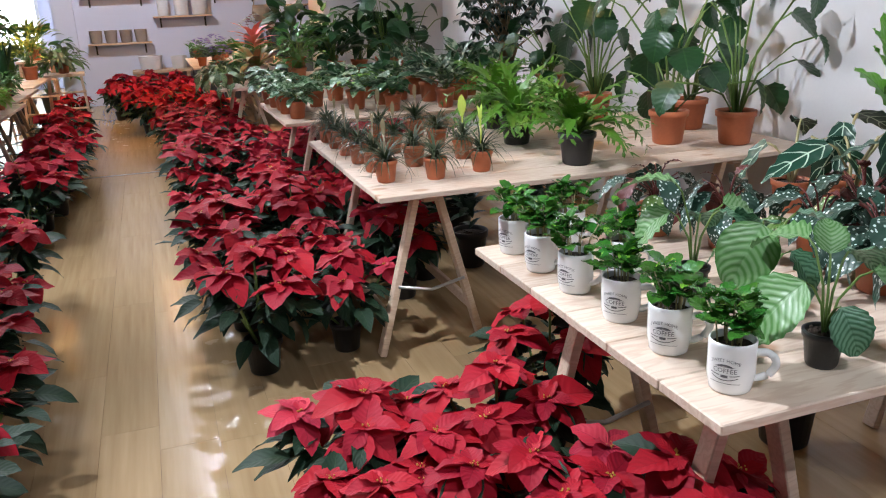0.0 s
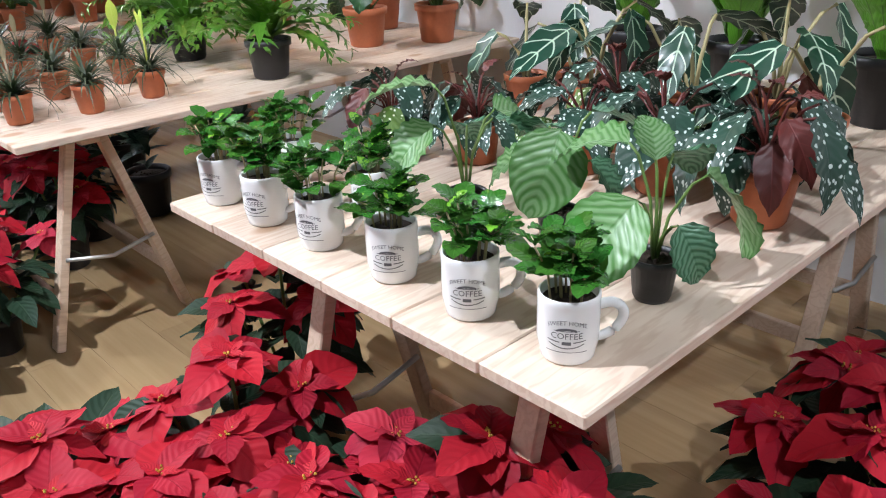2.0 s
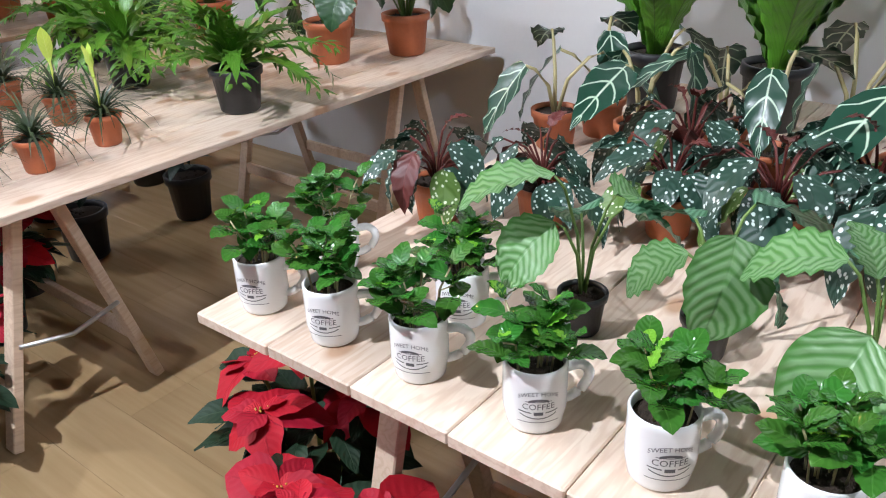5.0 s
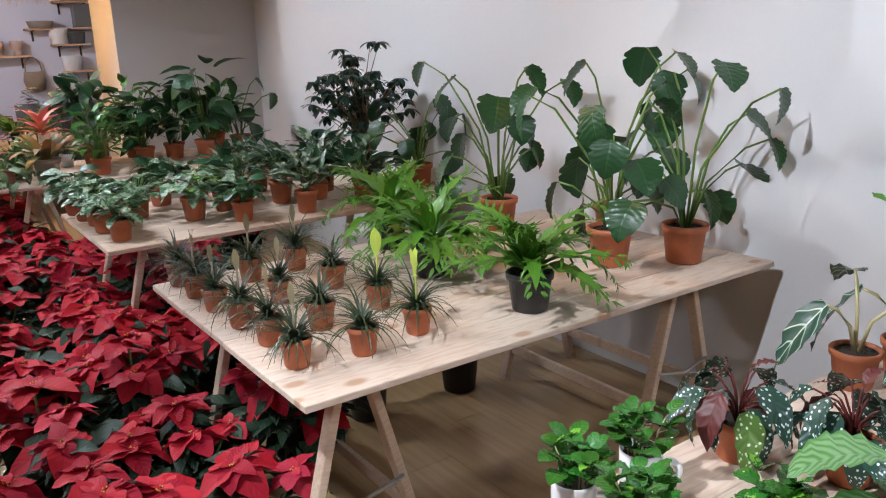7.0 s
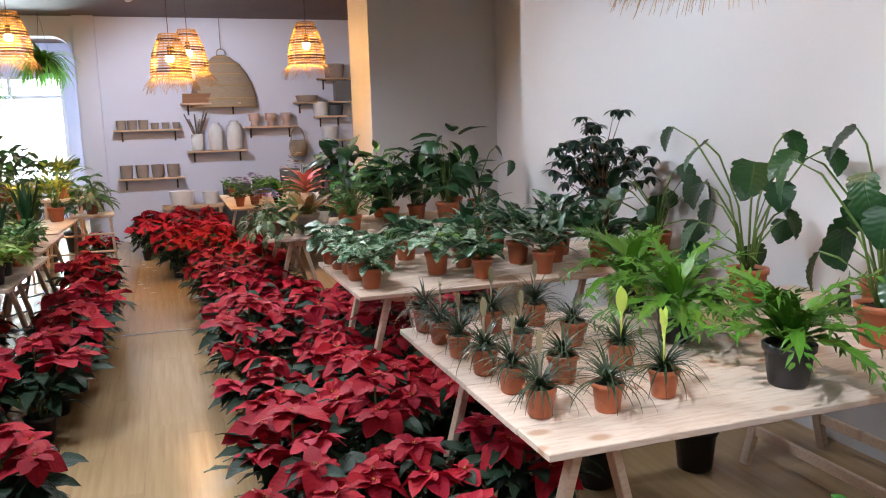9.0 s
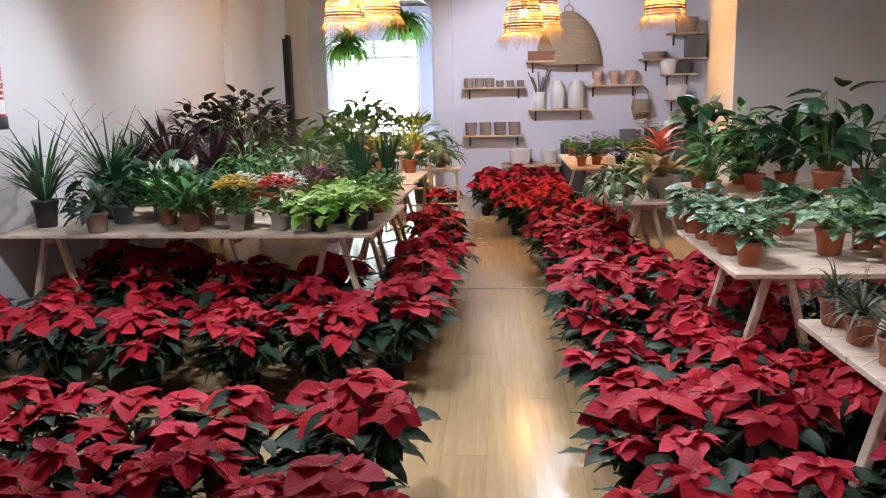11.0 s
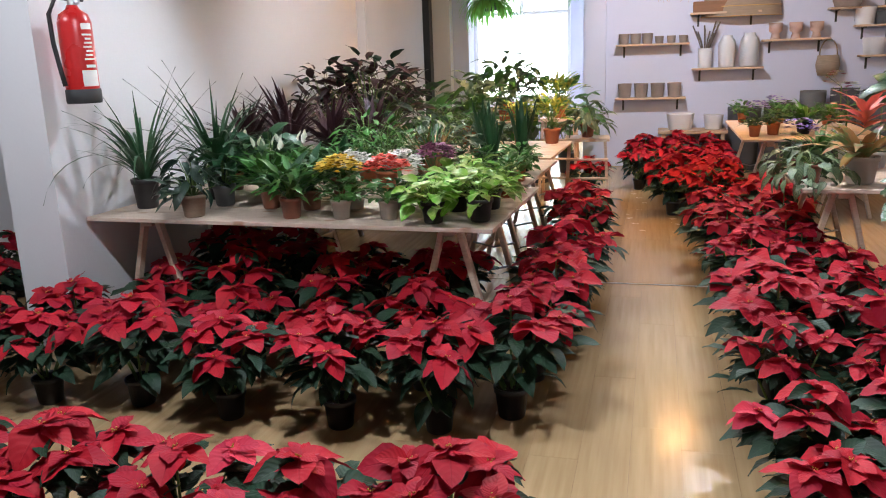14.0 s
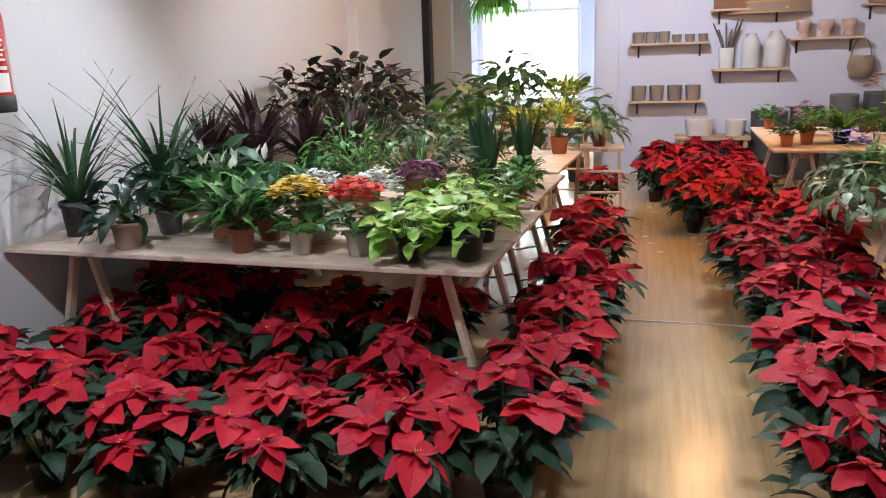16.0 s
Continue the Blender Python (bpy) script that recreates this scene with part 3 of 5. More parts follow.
def stool(x, y, h, rz):
    s = thing("wooden_stool", "tall raw pine step stool with slatted sides", "stool", "", pose(x, y, 0, 0, 0, rz))
    part("seat", Build().box((-0.2, -0.16, h - 0.03), (0.2, 0.16, h), 0.004), PINE, s, smooth=False)
    for sx in (-1, 1):
        for sy in (-1, 1):
            part("leg", Build().tube([(sx * 0.16, sy * 0.12, h - 0.03), (sx * 0.2, sy * 0.16, 0)], 0.018, n=4), PINE_LEG, s, smooth=False)
        for k in range(3):
            q = 0.16 + 0.04 * (1 - (k + 1) / 4)
            z = (h - 0.05) * (k + 1) / 4
            part("rung", Build().tube([(sx * q, -0.15, z), (sx * q, 0.15, z)], 0.012, n=6), PINE_LEG, s)
    for k in range(3):
        z = (h - 0.05) * (k + 1) / 4 + 0.03
        part("rung", Build().tube([(-0.19, -0.145, z), (0.19, -0.145, z)], 0.012, n=6), PINE_LEG, s)


stool(-0.88, 9.6, 0.74, 4)
stool(-1.25, 10.6, 0.84, 0)
stool(-1.75, 10.3, 0.84, 0)


# ---- poinsettias ----
def poinsettia(seed, heads, red, spread=0.2, tall=0.46):
    r = random.Random(seed)
    t = thing("poinsettia", "red poinsettia with dark green leaves in black pot", "plant", "poinsettias on the floor")
    pot(t, 0.068, 0.13, BLACKP)
    stems, fol = Build(), Build()
    spots = [(0, 0, tall)]
    for i in range(heads - 1):
        a = 6.2832 * (i + r.uniform(-0.25, 0.25)) / (heads - 1)
        q = spread * (r.uniform(0.75, 1.05) if i % 2 else r.uniform(0.5, 0.85))
        spots.append((q * math.cos(a), q * math.sin(a), tall - 0.35 * q * q / spread * r.uniform(0.6, 1.4) - r.uniform(0, 0.05)))
    for x, y, z in spots:
        b = Build()
        az = math.degrees(math.atan2(y, x)) - 90
        lean = 70 * math.hypot(x, y)
        hub = Matrix.Translation((x, y, z)) @ pose(0, 0, 0, 0, 0, az) @ pose(0, 0, 0, -lean * r.uniform(0.5, 1.2), r.uniform(-12, 12), r.uniform(0, 360))
        for ring, (cnt, ln, up) in enumerate(((5, 0.138, -6), (4, 0.094, 12), (2, 0.052, 30))):
            for k in range(cnt):
                a = 360 * (k + r.uniform(-0.22, 0.22)) / cnt + ring * 31
                l = ln * r.uniform(0.78, 1.12)
                b.leaf(hub @ at(0, 0, 0.004 * ring, a, up + r.uniform(-14, 14), r.uniform(-22, 22)), l, l * r.uniform(0.56, 0.72), bractf, r.uniform(0.25, 1.0), r.uniform(0.05, 0.4), 0.003, 6, 2)
        part("flower_head", b, red if r.random() > 0.08 else RED_PINK, t)
        c = Build()
        for k in range(6):
            p = hub @ Vector((r.uniform(-0.01, 0.01), r.uniform(-0.01, 0.01), 0.012 + r.uniform(0, 0.004)))
            c.ball(p, 0.0026, 5, 3)
        part("flower_centre", c, YEL, t)
        stems.tube([(x * 0.15, y * 0.15, 0.11), (x * 0.6, y * 0.6, z * 0.62), (x, y, z)], 0.006, 0.004)
        for k in range(10):
            s = r.uniform(0.4, 1.05)
            a = r.uniform(0, 360) if math.hypot(x, y) < 0.05 else az + r.uniform(-100, 100)
            l = r.uniform(0.09, 0.14)
            ux, uy = x * s, y * s
            fol.leaf(at(ux, uy, 0.12 + (z - 0.14) * s, a, r.uniform(-35, 10), r.uniform(-25, 25)), l, l * 0.56, ovate, r.uniform(0.3, 1.1), r.uniform(0.1, 0.4), 0.003, 5, 2, 0.3)
    for k in range(16):
        # dark leaves that stand out between and beyond the flower heads
        a, l = 360 * k / 16 + r.uniform(-12, 12), r.uniform(0.10, 0.15)
        q, w = math.radians(a + 90), spread * r.uniform(0.55, 1.0)
        fol.leaf(at(w * math.cos(q), w * math.sin(q), tall - r.uniform(0.09, 0.19), a, r.uniform(-25, 12), r.uniform(-20, 20)), l, l * 0.6, ovate, r.uniform(0.2, 0.9), 0.2, 0.003, 5, 2, 0.2)
    for k in range(22):
        a = 360 * k / 22 + r.uniform(-10, 10)
        l = r.uniform(0.11, 0.16)
        q = math.radians(a + 90)
        fol.leaf(at(0.10 * math.cos(q), 0.10 * math.sin(q), r.uniform(0.16, 0.36), a, r.uniform(-30, 10), r.uniform(-20, 20)), l, l * 0.55, ovate, r.uniform(0.5, 1.3), 0.25, 0.003, 5, 2, 0.2)
    bundle("stalk", stems, STALK, t)
    part("foliage", fol, PG, t)
    return t


POINS = [poinsettia(11, 5, RED, 0.19), poinsettia(12, 6, RED, 0.21, 0.48), poinsettia(13, 6, RED, 0.21, 0.44), poinsettia(14, 5, RED, 0.18, 0.5), poinsettia(15, 5, RED, 0.19, 0.42), poinsettia(16, 6, RED, 0.20, 0.46), poinsettia(17, 5, RED, 0.2, 0.43)]
spots = []


def bed(xs, ys, jit=0.04):
    for x in xs:
        for y in ys:
            spots.append((x + rng.uniform(-jit, jit), y + rng.uniform(-jit, jit), 0))


# row and block on the west side
for x in (-1.10, -1.52, -2.03, -2.51, -2.96, -3.42, -3.9, -4.4):
    spots.append((x, 5.05 + rng.uniform(-0.04, 0.04), 0))
spots += [(-0.83, 5.27, 0), (-0.80, 5.68, 0), (-0.74, 6.08, 0), (-0.78, 6.5, 0), (-0.74, 6.92, 0), (-0.80, 7.35, 0), (-0.78, 7.78, 0), (-0.82, 8.2, 0), (-0.86, 8.62, 0)]
for x in (-1.28, -1.75, -2.22, -2.7, -3.15, -4.15, -4.6):
    spots.append((x, 5.46 + rng.uniform(-0.04, 0.04), 0))
bed((-1.4, -1.9, -2.4, -2.85), (6.0, 6.5))
spots += [(-4.1, 5.9, 0), (-4.0, 6.45, 0), (-4.45, 6.5, 0), (-4.75, 6.0, 0)]
bed((-0.78, -1.18, -1.6, -2.02, -2.45, -2.88, -3.3), (3.06, 3.5, 3.95))
bed((-1.02, -1.45, -1.9, -2.35), (1.75, 2.18, 2.6))
spots += [(-0.66, 1.55, 0), (-0.68, 1.98, 0), (-0.64, 2.42, 0), (-0.72, 2.78, 0), (-0.66, 1.1, 0), (-1.05, 1.3, 0)]
# row along the east side of the walk
spots += [(0.27, 2.95, 0), (0.62, 3.02, 0), (0.25, 3.42, 0), (0.60, 3.48, 0), (0.24, 3.88, 0), (0.58, 3.95, 0), (0.26, 4.32, 0), (0.64, 4.38, 0)]
bed((0.26, 0.64), (4.8, 5.25, 5.7, 6.15, 6.6))
bed((0.20, 0.56), (7.05, 7.5, 7.95, 8.4, 8.85, 9.3))
bed((1.0, 1.4), (5.9, 6.35))
bed((-0.10, 0.28), (9.75, 10.2, 10.65))
bed((-0.42, -0.02, 0.36), (11.1, 11.5, 11.9, 12.3))
spots += [(-0.92, 10.35, 0), (1.02, 3.5, 0), (1.0, 4.2, 0), (1.02, 4.42, 0), (1.38, 4.36, 0), (1.03, 5.02, 0), (1.02, 5.5, 0), (1.8, 6.2, 0)]
# cluster beside and under the cup table
spots += [(0.40, 1.78, 0), (0.73, 1.70, 0), (0.34, 1.42, 0), (0.66, 1.34, 0), (0.92, 1.20, 0), (0.50, 1.06, 0), (0.84, 0.86, 0), (0.52, 1.58, 0), (1.05, 2.02, 0), (1.18, 0.70, 0), (1.52, 0.78, 0), (1.92, 0.80, 0), (1.34, 0.36, 0), (1.74, 0.42, 0), (2.3, 0.75, 0)]
put(POINS, spots, scale=(0.92, 1.10))


def dark_pot_plant(seed):
    r = random.Random(seed)
    t = thing("potted_plant", "dark leafy plant in black pot stored under table", "plant", "plants under the tables")
    pot(t, 0.095, 0.2, BLACKP)
    f = Build()
    for k in range(26):
        a, l = r.uniform(0, 360), r.uniform(0.09, 0.15)
        f.leaf(at(0, 0, 0.2 + r.uniform(0, 0.2), a, r.uniform(0, 70)), l, l * 0.5, ovate, 0.9, 0.2, 0, 5, 1)
    part("foliage", f, SCHEF, t)
    return t


put([dark_pot_plant(3), dark_pot_plant(4)], [(1.49, 3.80, 0), (1.97, 3.78, 0), (1.2, 3.72, 0), (1.15, 4.25, 0), (1.6, 4.3, 0), (2.1, 4.3, 0), (1.75, 1.75, 0)])


# ---- cup table ----
def bent_text(body, size, r, z, mid, arc=0.0):
    cu = bpy.data.curves.new("lettering", "FONT")
    cu.body, cu.size, cu.align_x = body, size, "CENTER"
    cu.resolution_u = 2
    ob = new("lettering", cu)
    bpy.context.view_layer.update()
    me = bpy.data.meshes.new_from_object(ob.evaluated_get(bpy.context.evaluated_depsgraph_get()))
    bpy.data.objects.remove(ob)
    for v in me.vertices:
        x, y = v.co.x, v.co.y
        a = mid + x / r
        v.co = (r * math.cos(a), r * math.sin(a), z + y - arc * x * x)
    me.materials.append(INK)
    return me


MUG_R, MUG_H = 0.042, 0.098


def mug_radius(z):
    s = z / MUG_H
    return MUG_R * (0.80 + 0.2 * min(1, s * 3.2) ** 0.6) if s < 0.9 else MUG_R


FACE = math.radians(208)
LET1 = bent_text("SWEET HOME", 0.0088, MUG_R + 0.0006, 0.066, FACE, 9)
LET2 = bent_text("COFFEE", 0.0125, MUG_R + 0.0006, 0.045, FACE)


def mark():
    b = Build()
    def strip(x0, x1, z, h, arc):
        n = 8
        vs = []
        for i in range(n + 1):
            x = x0 + (x1 - x0) * i / n
            a = FACE + x / MUG_R
            for q in (-h / 2, h / 2):
                vs.append(((MUG_R + 0.0005) * math.cos(a), (MUG_R + 0.0005) * math.sin(a), z + q + arc * x * x))
        b.add(vs, [(2 * i, 2 * i + 1, 2 * i + 3, 2 * i + 2) for i in range(n)])
    strip(-0.013, 0.013, 0.0595, 0.0035, -18)
    strip(-0.017, 0.017, 0.0565, 0.001, 0)
    strip(-0.006, 0.006, 0.0385, 0.005, 0)
    strip(-0.026, -0.009, 0.0395, 0.0016, 3)
    strip(0.009, 0.026, 0.0395, 0.0016, 3)
    strip(-0.024, 0.024, 0.031, 0.0016, 10)
    strip(-0.028, 0.028, 0.025, 0.001, 0)
    return b.mesh("print", INK, False)


MARK = mark()


def mug_plant(seed):
    r = random.Random(seed)
    t = thing("mug_plant", "young coffee plant in printed white ceramic mug", "plant", "coffee mugs on the table")
    prof = [(0.001, 0), (0.034, 0), (0.037, 0.003)] + [(mug_radius(z), z) for z in (0.009, 0.019, 0.03, 0.045, 0.06, 0.075, 0.088)] + [(MUG_R, MUG_H - 0.002), (MUG_R - 0.002, MUG_H), (MUG_R - 0.004, MUG_H - 0.002), (MUG_R - 0.005, MUG_H - 0.02)]
    cup = part("mug", Build().lathe(prof, 32), CERAMIC, t)
    h = math.radians(-52)
    pts = [(MUG_R - 0.003, 0.074), (MUG_R + 0.016, 0.077), (MUG_R + 0.029, 0.068), (MUG_R + 0.031, 0.054), (MUG_R + 0.021, 0.037), (MUG_R + 0.005, 0.027), (MUG_R - 0.004, 0.025)]
    fine = []
    for i in range(len(pts) - 1):
        p0, p1, p2, p3 = (Vector(pts[max(0, min(len(pts) - 1, i + d))]) for d in (-1, 0, 1, 2))
        for q in (0, 0.25, 0.5, 0.75):
            fine.append(0.5 * (2 * p1 + (p2 - p0) * q + (2 * p0 - 5 * p1 + 4 * p2 - p3) * q * q + (3 * p1 - p0 - 3 * p2 + p3) * q ** 3))
    fine.append(Vector(pts[-1]))
    part("mug_handle", Build().tube([(q * math.cos(h), q * math.sin(h), z) for q, z in fine], 0.0074, 0.0066, 10), CERAMIC, t)
    link("lettering", LET1, cup)
    link("lettering", LET2, cup)
    link("print", MARK, cup)
    part("soil", Build().lathe([(0.001, MUG_H - 0.012), (MUG_R - 0.0045, MUG_H - 0.015)], 16), SOIL, t)
    st, f, yf = Build(), Build(), Build()
    for k in range(11):
        a, q = r.uniform(0, 6.28), r.uniform(0.005, 0.028)
        x, y = q * math.cos(a), q * math.sin(a)
        tx, ty, tz = x * 1.9, y * 1.9, MUG_H + r.uniform(0.03, 0.07)
        st.tube([(x, y, MUG_H - 0.015), (x * 1.2, y * 1.2, MUG_H + 0.03), (tx, ty, tz)], 0.0017, 0.0014, 4)
        for lv in range(2):
            base = r.uniform(0, 360)
            for s in range(2 + (lv == 1)):
                l = r.uniform(0.040, 0.058) * (1 if lv == 0 else 0.8)
                tgt = yf if (lv == 1 and s == 0 and r.random() < 0.6) else f
                if tgt is yf:
                    l *= 0.7
                tgt.leaf(at(tx, ty, tz - 0.02 + 0.022 * lv, base + 180 * s + r.uniform(-20, 20), r.uniform(5, 40) + 20 * lv, r.uniform(-15, 15)), l, l * 0.70, round_leaf, r.uniform(0.5, 1.3), 0.12, 0.0015, 10, 2, 0.2)
    bundle("stalk", st, PALEST, t)
    part("foliage", f, COFFEE_L, t)
    part("young_leaves", yf, COFFEE_Y, t, "pale new leaves")
    return t


MUGS = [mug_plant(s) for s in (21, 22, 23, 24)]
put(MUGS, [(0.875, 1.90, TOP), (0.875, 1.735, TOP), (0.88, 1.565, TOP), (0.885, 1.375, TOP), (0.885, 1.20, TOP), (0.89, 1.025, TOP), (1.05, 1.90, TOP), (1.03, 1.60, TOP)], False, (0.97, 1.03))


def big_leaf_plant(name, label, specs, potr, poth, potm, mats, shape, petr=0.0022, petm=STALK, wr=0.7, bend=0.7, fold=0.2, wave=0.004, lobes=None, n=9, group=""):
    """Leaves of their own on petioles. specs: azimuth, reach, height, leaf length, tilt, material number."""
    t = thing(name, label, "plant", group)
    pot(t, potr, poth, potm)
    for k, (az, reach, h, l, up, mi) in enumerate(specs):
        a = math.radians(az + 90)
        x, y = reach * math.cos(a), reach * math.sin(a)
        part("petiole", Build().tube([(x * 0.05, y * 0.05, poth * 0.88), (x * 0.25, y * 0.25, poth + (h - poth) * 0.5), (x * 0.7, y * 0.7, poth + (h - poth) * 0.9), (x, y, h)], petr * 1.3, petr, 5), petm, t)
        b = Build().leaf(Matrix.Identity(4), l, l * wr, shape, bend * (0.8 + 0.4 * ((k * 37) % 10) / 10), fold, wave, n, 3, 0.0, lobes)
        part("leaf", b, mats[mi % len(mats)], t, m=at(x, y, h, az, up, ((k * 53) % 40) - 20))
    return t


def calathea(sp, x, y):
    t = big_leaf_plant("calathea", "calathea with round silver-striped green leaves in black pot", sp, 0.037, 0.07, BLACKP, (CAL, CAL_D), round_leaf, wr=0.80, bend=1.0, n=16, wave=0.005, group="calatheas")
    t.matrix_basis = pose(x, y, TOP)


calathea([(88, 0.055, 0.17, 0.155, -38, 0), (15, 0.05, 0.235, 0.13, 8, 0), (228, 0.065, 0.19, 0.165, -35, 0), (165, 0.04, 0.13, 0.10, -55, 1), (285, 0.05, 0.21, 0.12, 0, 1), (330, 0.02, 0.21, 0.08, 70, 0)], 1.10, 1.03)
calathea([(128, 0.06, 0.225, 0.15, -48, 0), (232, 0.05, 0.235, 0.14, -4, 1), (205, 0.05, 0.16, 0.12, -40, 1), (330, 0.05, 0.2, 0.12, 0, 1), (40, 0.04, 0.17, 0.11, -10, 0)], 1.15, 1.25)
calathea([(70, 0.06, 0.20, 0.125, -35, 0), (216, 0.05, 0.205, 0.125, -8, 1), (45, 0.05, 0.26, 0.15, 12, 0), (255, 0.06, 0.21, 0.11, -5, 0), (310, 0.04, 0.18, 0.11, 0, 1)], 1.11, 1.43)


def begonia(seed, k=17):
    r = random.Random(seed)
    sp = [(360 * i / k + r.uniform(-20, 20), r.uniform(0.03, 0.10), r.uniform(0.11, 0.19), r.uniform(0.10, 0.145), r.uniform(-50, 5), 0 if r.random() < 0.74 else (1 if r.random() < 0.5 else 2)) for i in range(k)]
    sp += [(r.uniform(0, 360), 0.02, 0.2, 0.06, 60, 2), (r.uniform(0, 360), 0.03, 0.19, 0.05, 45, 2)]
    return big_leaf_plant("begonia", "white-spotted polka dot begonia in terracotta plastic pot", sp, 0.052, 0.09, TERRA, (BEG, BEG_G, BEG_R), ovate, petm=BEG_R, wr=0.52, bend=1.2, fold=0.2, n=12, group="spotted begonias")


put([begonia(41), begonia(42), begonia(43)], [(1.31, 1.87, TOP), (1.40, 1.68, TOP), (1.50, 1.46, TOP), (1.50, 1.27, TOP), (1.48, 1.05, TOP), (1.66, 1.15, TOP), (1.68, 1.5, TOP)], True, (1.1, 1.25))


def alocasia(seed, k=3):
    r = random.Random(seed)
    sp = [(360 * i / k + r.uniform(-25, 25), r.uniform(0.04, 0.12), r.uniform(0.19, 0.33), r.uniform(0.18, 0.24), r.uniform(-70, -10), 0) for i in range(k)]
    return big_leaf_plant("alocasia", "alocasia with dark arrow leaves and white veins, terracotta pot", sp, 0.058, 0.10, TERRA, (ALO,), heart, 0.004, PALEST, 0.45, 0.5, 0.15, 0.006, (1, 0.92, 1.04, 0.9), 10, group="alocasias")


put([alocasia(51), alocasia(52), alocasia(53, 4)], [(1.82, 1.90, TOP), (1.97, 1.85, TOP), (1.83, 1.68, TOP), (1.93, 1.52, TOP), (1.80, 1.38, TOP), (1.99, 1.27, TOP), (1.85, 1.12, TOP)], True, (0.95, 1.1))


def birds_nest(seed, k=24):
    r = random.Random(seed)
    t = thing("birds_nest_fern", "bird's nest fern with broad wavy fronds in black pot", "plant", "bird's nest ferns")
    pot(t, 0.085, 0.17, BLACKP)
    for i in range(k):
        a = 360 * i * 0.382 + r.uniform(-10, 10)
        l = r.uniform(0.34, 0.5)
        b = Build().leaf(Matrix.Identity(4), l, l * 0.22, paddle, r.uniform(0.3, 0.9), 0.3, 0.008, 22, 2, 0.15)
        q = math.radians(a + 90)
        part("frond", b, NEST, t, m=at(0.02 * math.cos(q), 0.02 * math.sin(q), 0.15, a, r.uniform(52, 86)))
    return t


put([birds_nest(61), birds_nest(62)], [(2.25, 1.51, TOP), (2.25, 1.84, TOP), (2.26, 1.13, TOP)], True, (0.95, 1.05))


# ---- bromeliad and fern table ----
def bromeliad(seed, spear):
    r = random.Random(seed)
    t = thing("bromeliad", "small grassy bromeliad with flower spear in terracotta pot", "plant", "small bromeliads")
    pot(t, 0.045, 0.085, TERRA)
    f = Build()
    for k in range(64):
        a = r.uniform(0, 360)
        l = r.uniform(0.11, 0.20)
        f.leaf(at(0, 0, 0.08, a, r.uniform(25, 80)), l, 0.008, grass, r.uniform(0.9, 2.2), 0.3, 0, 6, 1)
    part("foliage", f, BROM, t)
    if spear:
        s = Build().leaf(at(0, 0, 0.17, 30, 84), 0.10 if spear is SPEAR else 0.075, 0.036 if spear is SPEAR else 0.02, spearf, 0.05, 0.1, 0.002, 8, 2)
        s.leaf(at(0.0, 0.003, 0.17, 210, 84), 0.10 if spear is SPEAR else 0.075, 0.034 if spear is SPEAR else 0.019, spearf, -0.05, 0.1, 0.002, 8, 2)
        s.tube([(0, 0, 0.08), (0, 0, 0.18)], 0.0035, n=5)
        part("flower_spear", s, spear, t)
    return t


put([bromeliad(71, SPEAR_P), bromeliad(72, None), bromeliad(74, SPEAR_P)],
    [(0.80, 2.91, TOP), (0.99, 2.87, TOP), (0.81, 3.12, TOP), (0.80, 3.32, TOP), (0.99, 3.14, TOP), (0.79, 3.53, TOP), (0.79, 3.73, TOP), (0.79, 3.92, TOP), (1.0, 3.47, TOP), (1.02, 3.79, TOP), (1.22, 3.5, TOP), (1.22, 3.82, TOP)], True, (0.95, 1.1))
put([bromeliad(73, SPEAR)], [(1.20, 2.91, TOP), (1.23, 3.19, TOP)])


def crested_fern(seed):
    r = random.Random(seed)
    t = thing("crested_fern", "crested bird's nest fern with forked frond tips, black pot", "plant", "crested ferns")
    pot(t, 0.075, 0.13, BLACKP)
    for k in range(30):
        a = 360 * k * 0.382 + r.uniform(-12, 12)
        l = r.uniform(0.24, 0.36)
        bend = r.uniform(0.9, 2.0)
        b = Build().leaf(Matrix.Identity(4), l, 0.054, strap, bend, 0.25, 0.008, 9, 2, 0.2)
        # forked fingers round the tip
        ang, y, z = 0.2, 0.0, 0.0
        for i in range(9):
            ang = 0.2 - bend * (i + 0.5) / 9
            y, z = y + l / 9 * math.cos(ang), z + l / 9 * math.sin(ang)
            if i >= 4:
                for sgn in (-1, 1):
                    for w in range(2):
                        b.leaf(Matrix.Translation((sgn * 0.012, y, z)) @ pose(0, 0, 0, math.degrees(ang), 0, 0) @ at(0, 0, 0, -sgn * r.uniform(15, 75), r.uniform(-25, 25)), r.uniform(0.025, 0.06), 0.014, lance, r.uniform(-0.5, 1.2), 0.2, 0, 3, 1)
        part("frond", b, FERNM, t, m=at(0, 0, 0.12, a, r.uniform(15, 80)))
    return t


put([crested_fern(81), crested_fern(82)], [(1.60, 2.85, TOP), (1.58, 3.39, TOP), (1.68, 3.86, TOP)], True, (1.0, 1.05))


def monstera(seed, k, hmax, lean):
    r = random.Random(seed)
    sp = []
    for i in range(k):
        az = 360 * i / k + r.uniform(-25, 25)
        sp.append((az + 137 * i, r.uniform(0.14, 0.40) * (1 if i % 3 else 0.6), 0.20 + (hmax - 0.20) * ((i + 0.6) / k) ** 0.9, r.uniform(0.12, 0.175), r.uniform(-85, -30), 0))
    return big_leaf_plant("monstera", "tall monstera with split glossy leaves in terracotta pot", sp, 0.085, 0.15, TERRA, (MONST,), broad_heart, 0.0042, STALK, 1.02, 0.7, 0.15, 0.003, (1, 1, 1, 1, 1, 1, 0.78, 1, 1), 18, group="monsteras")


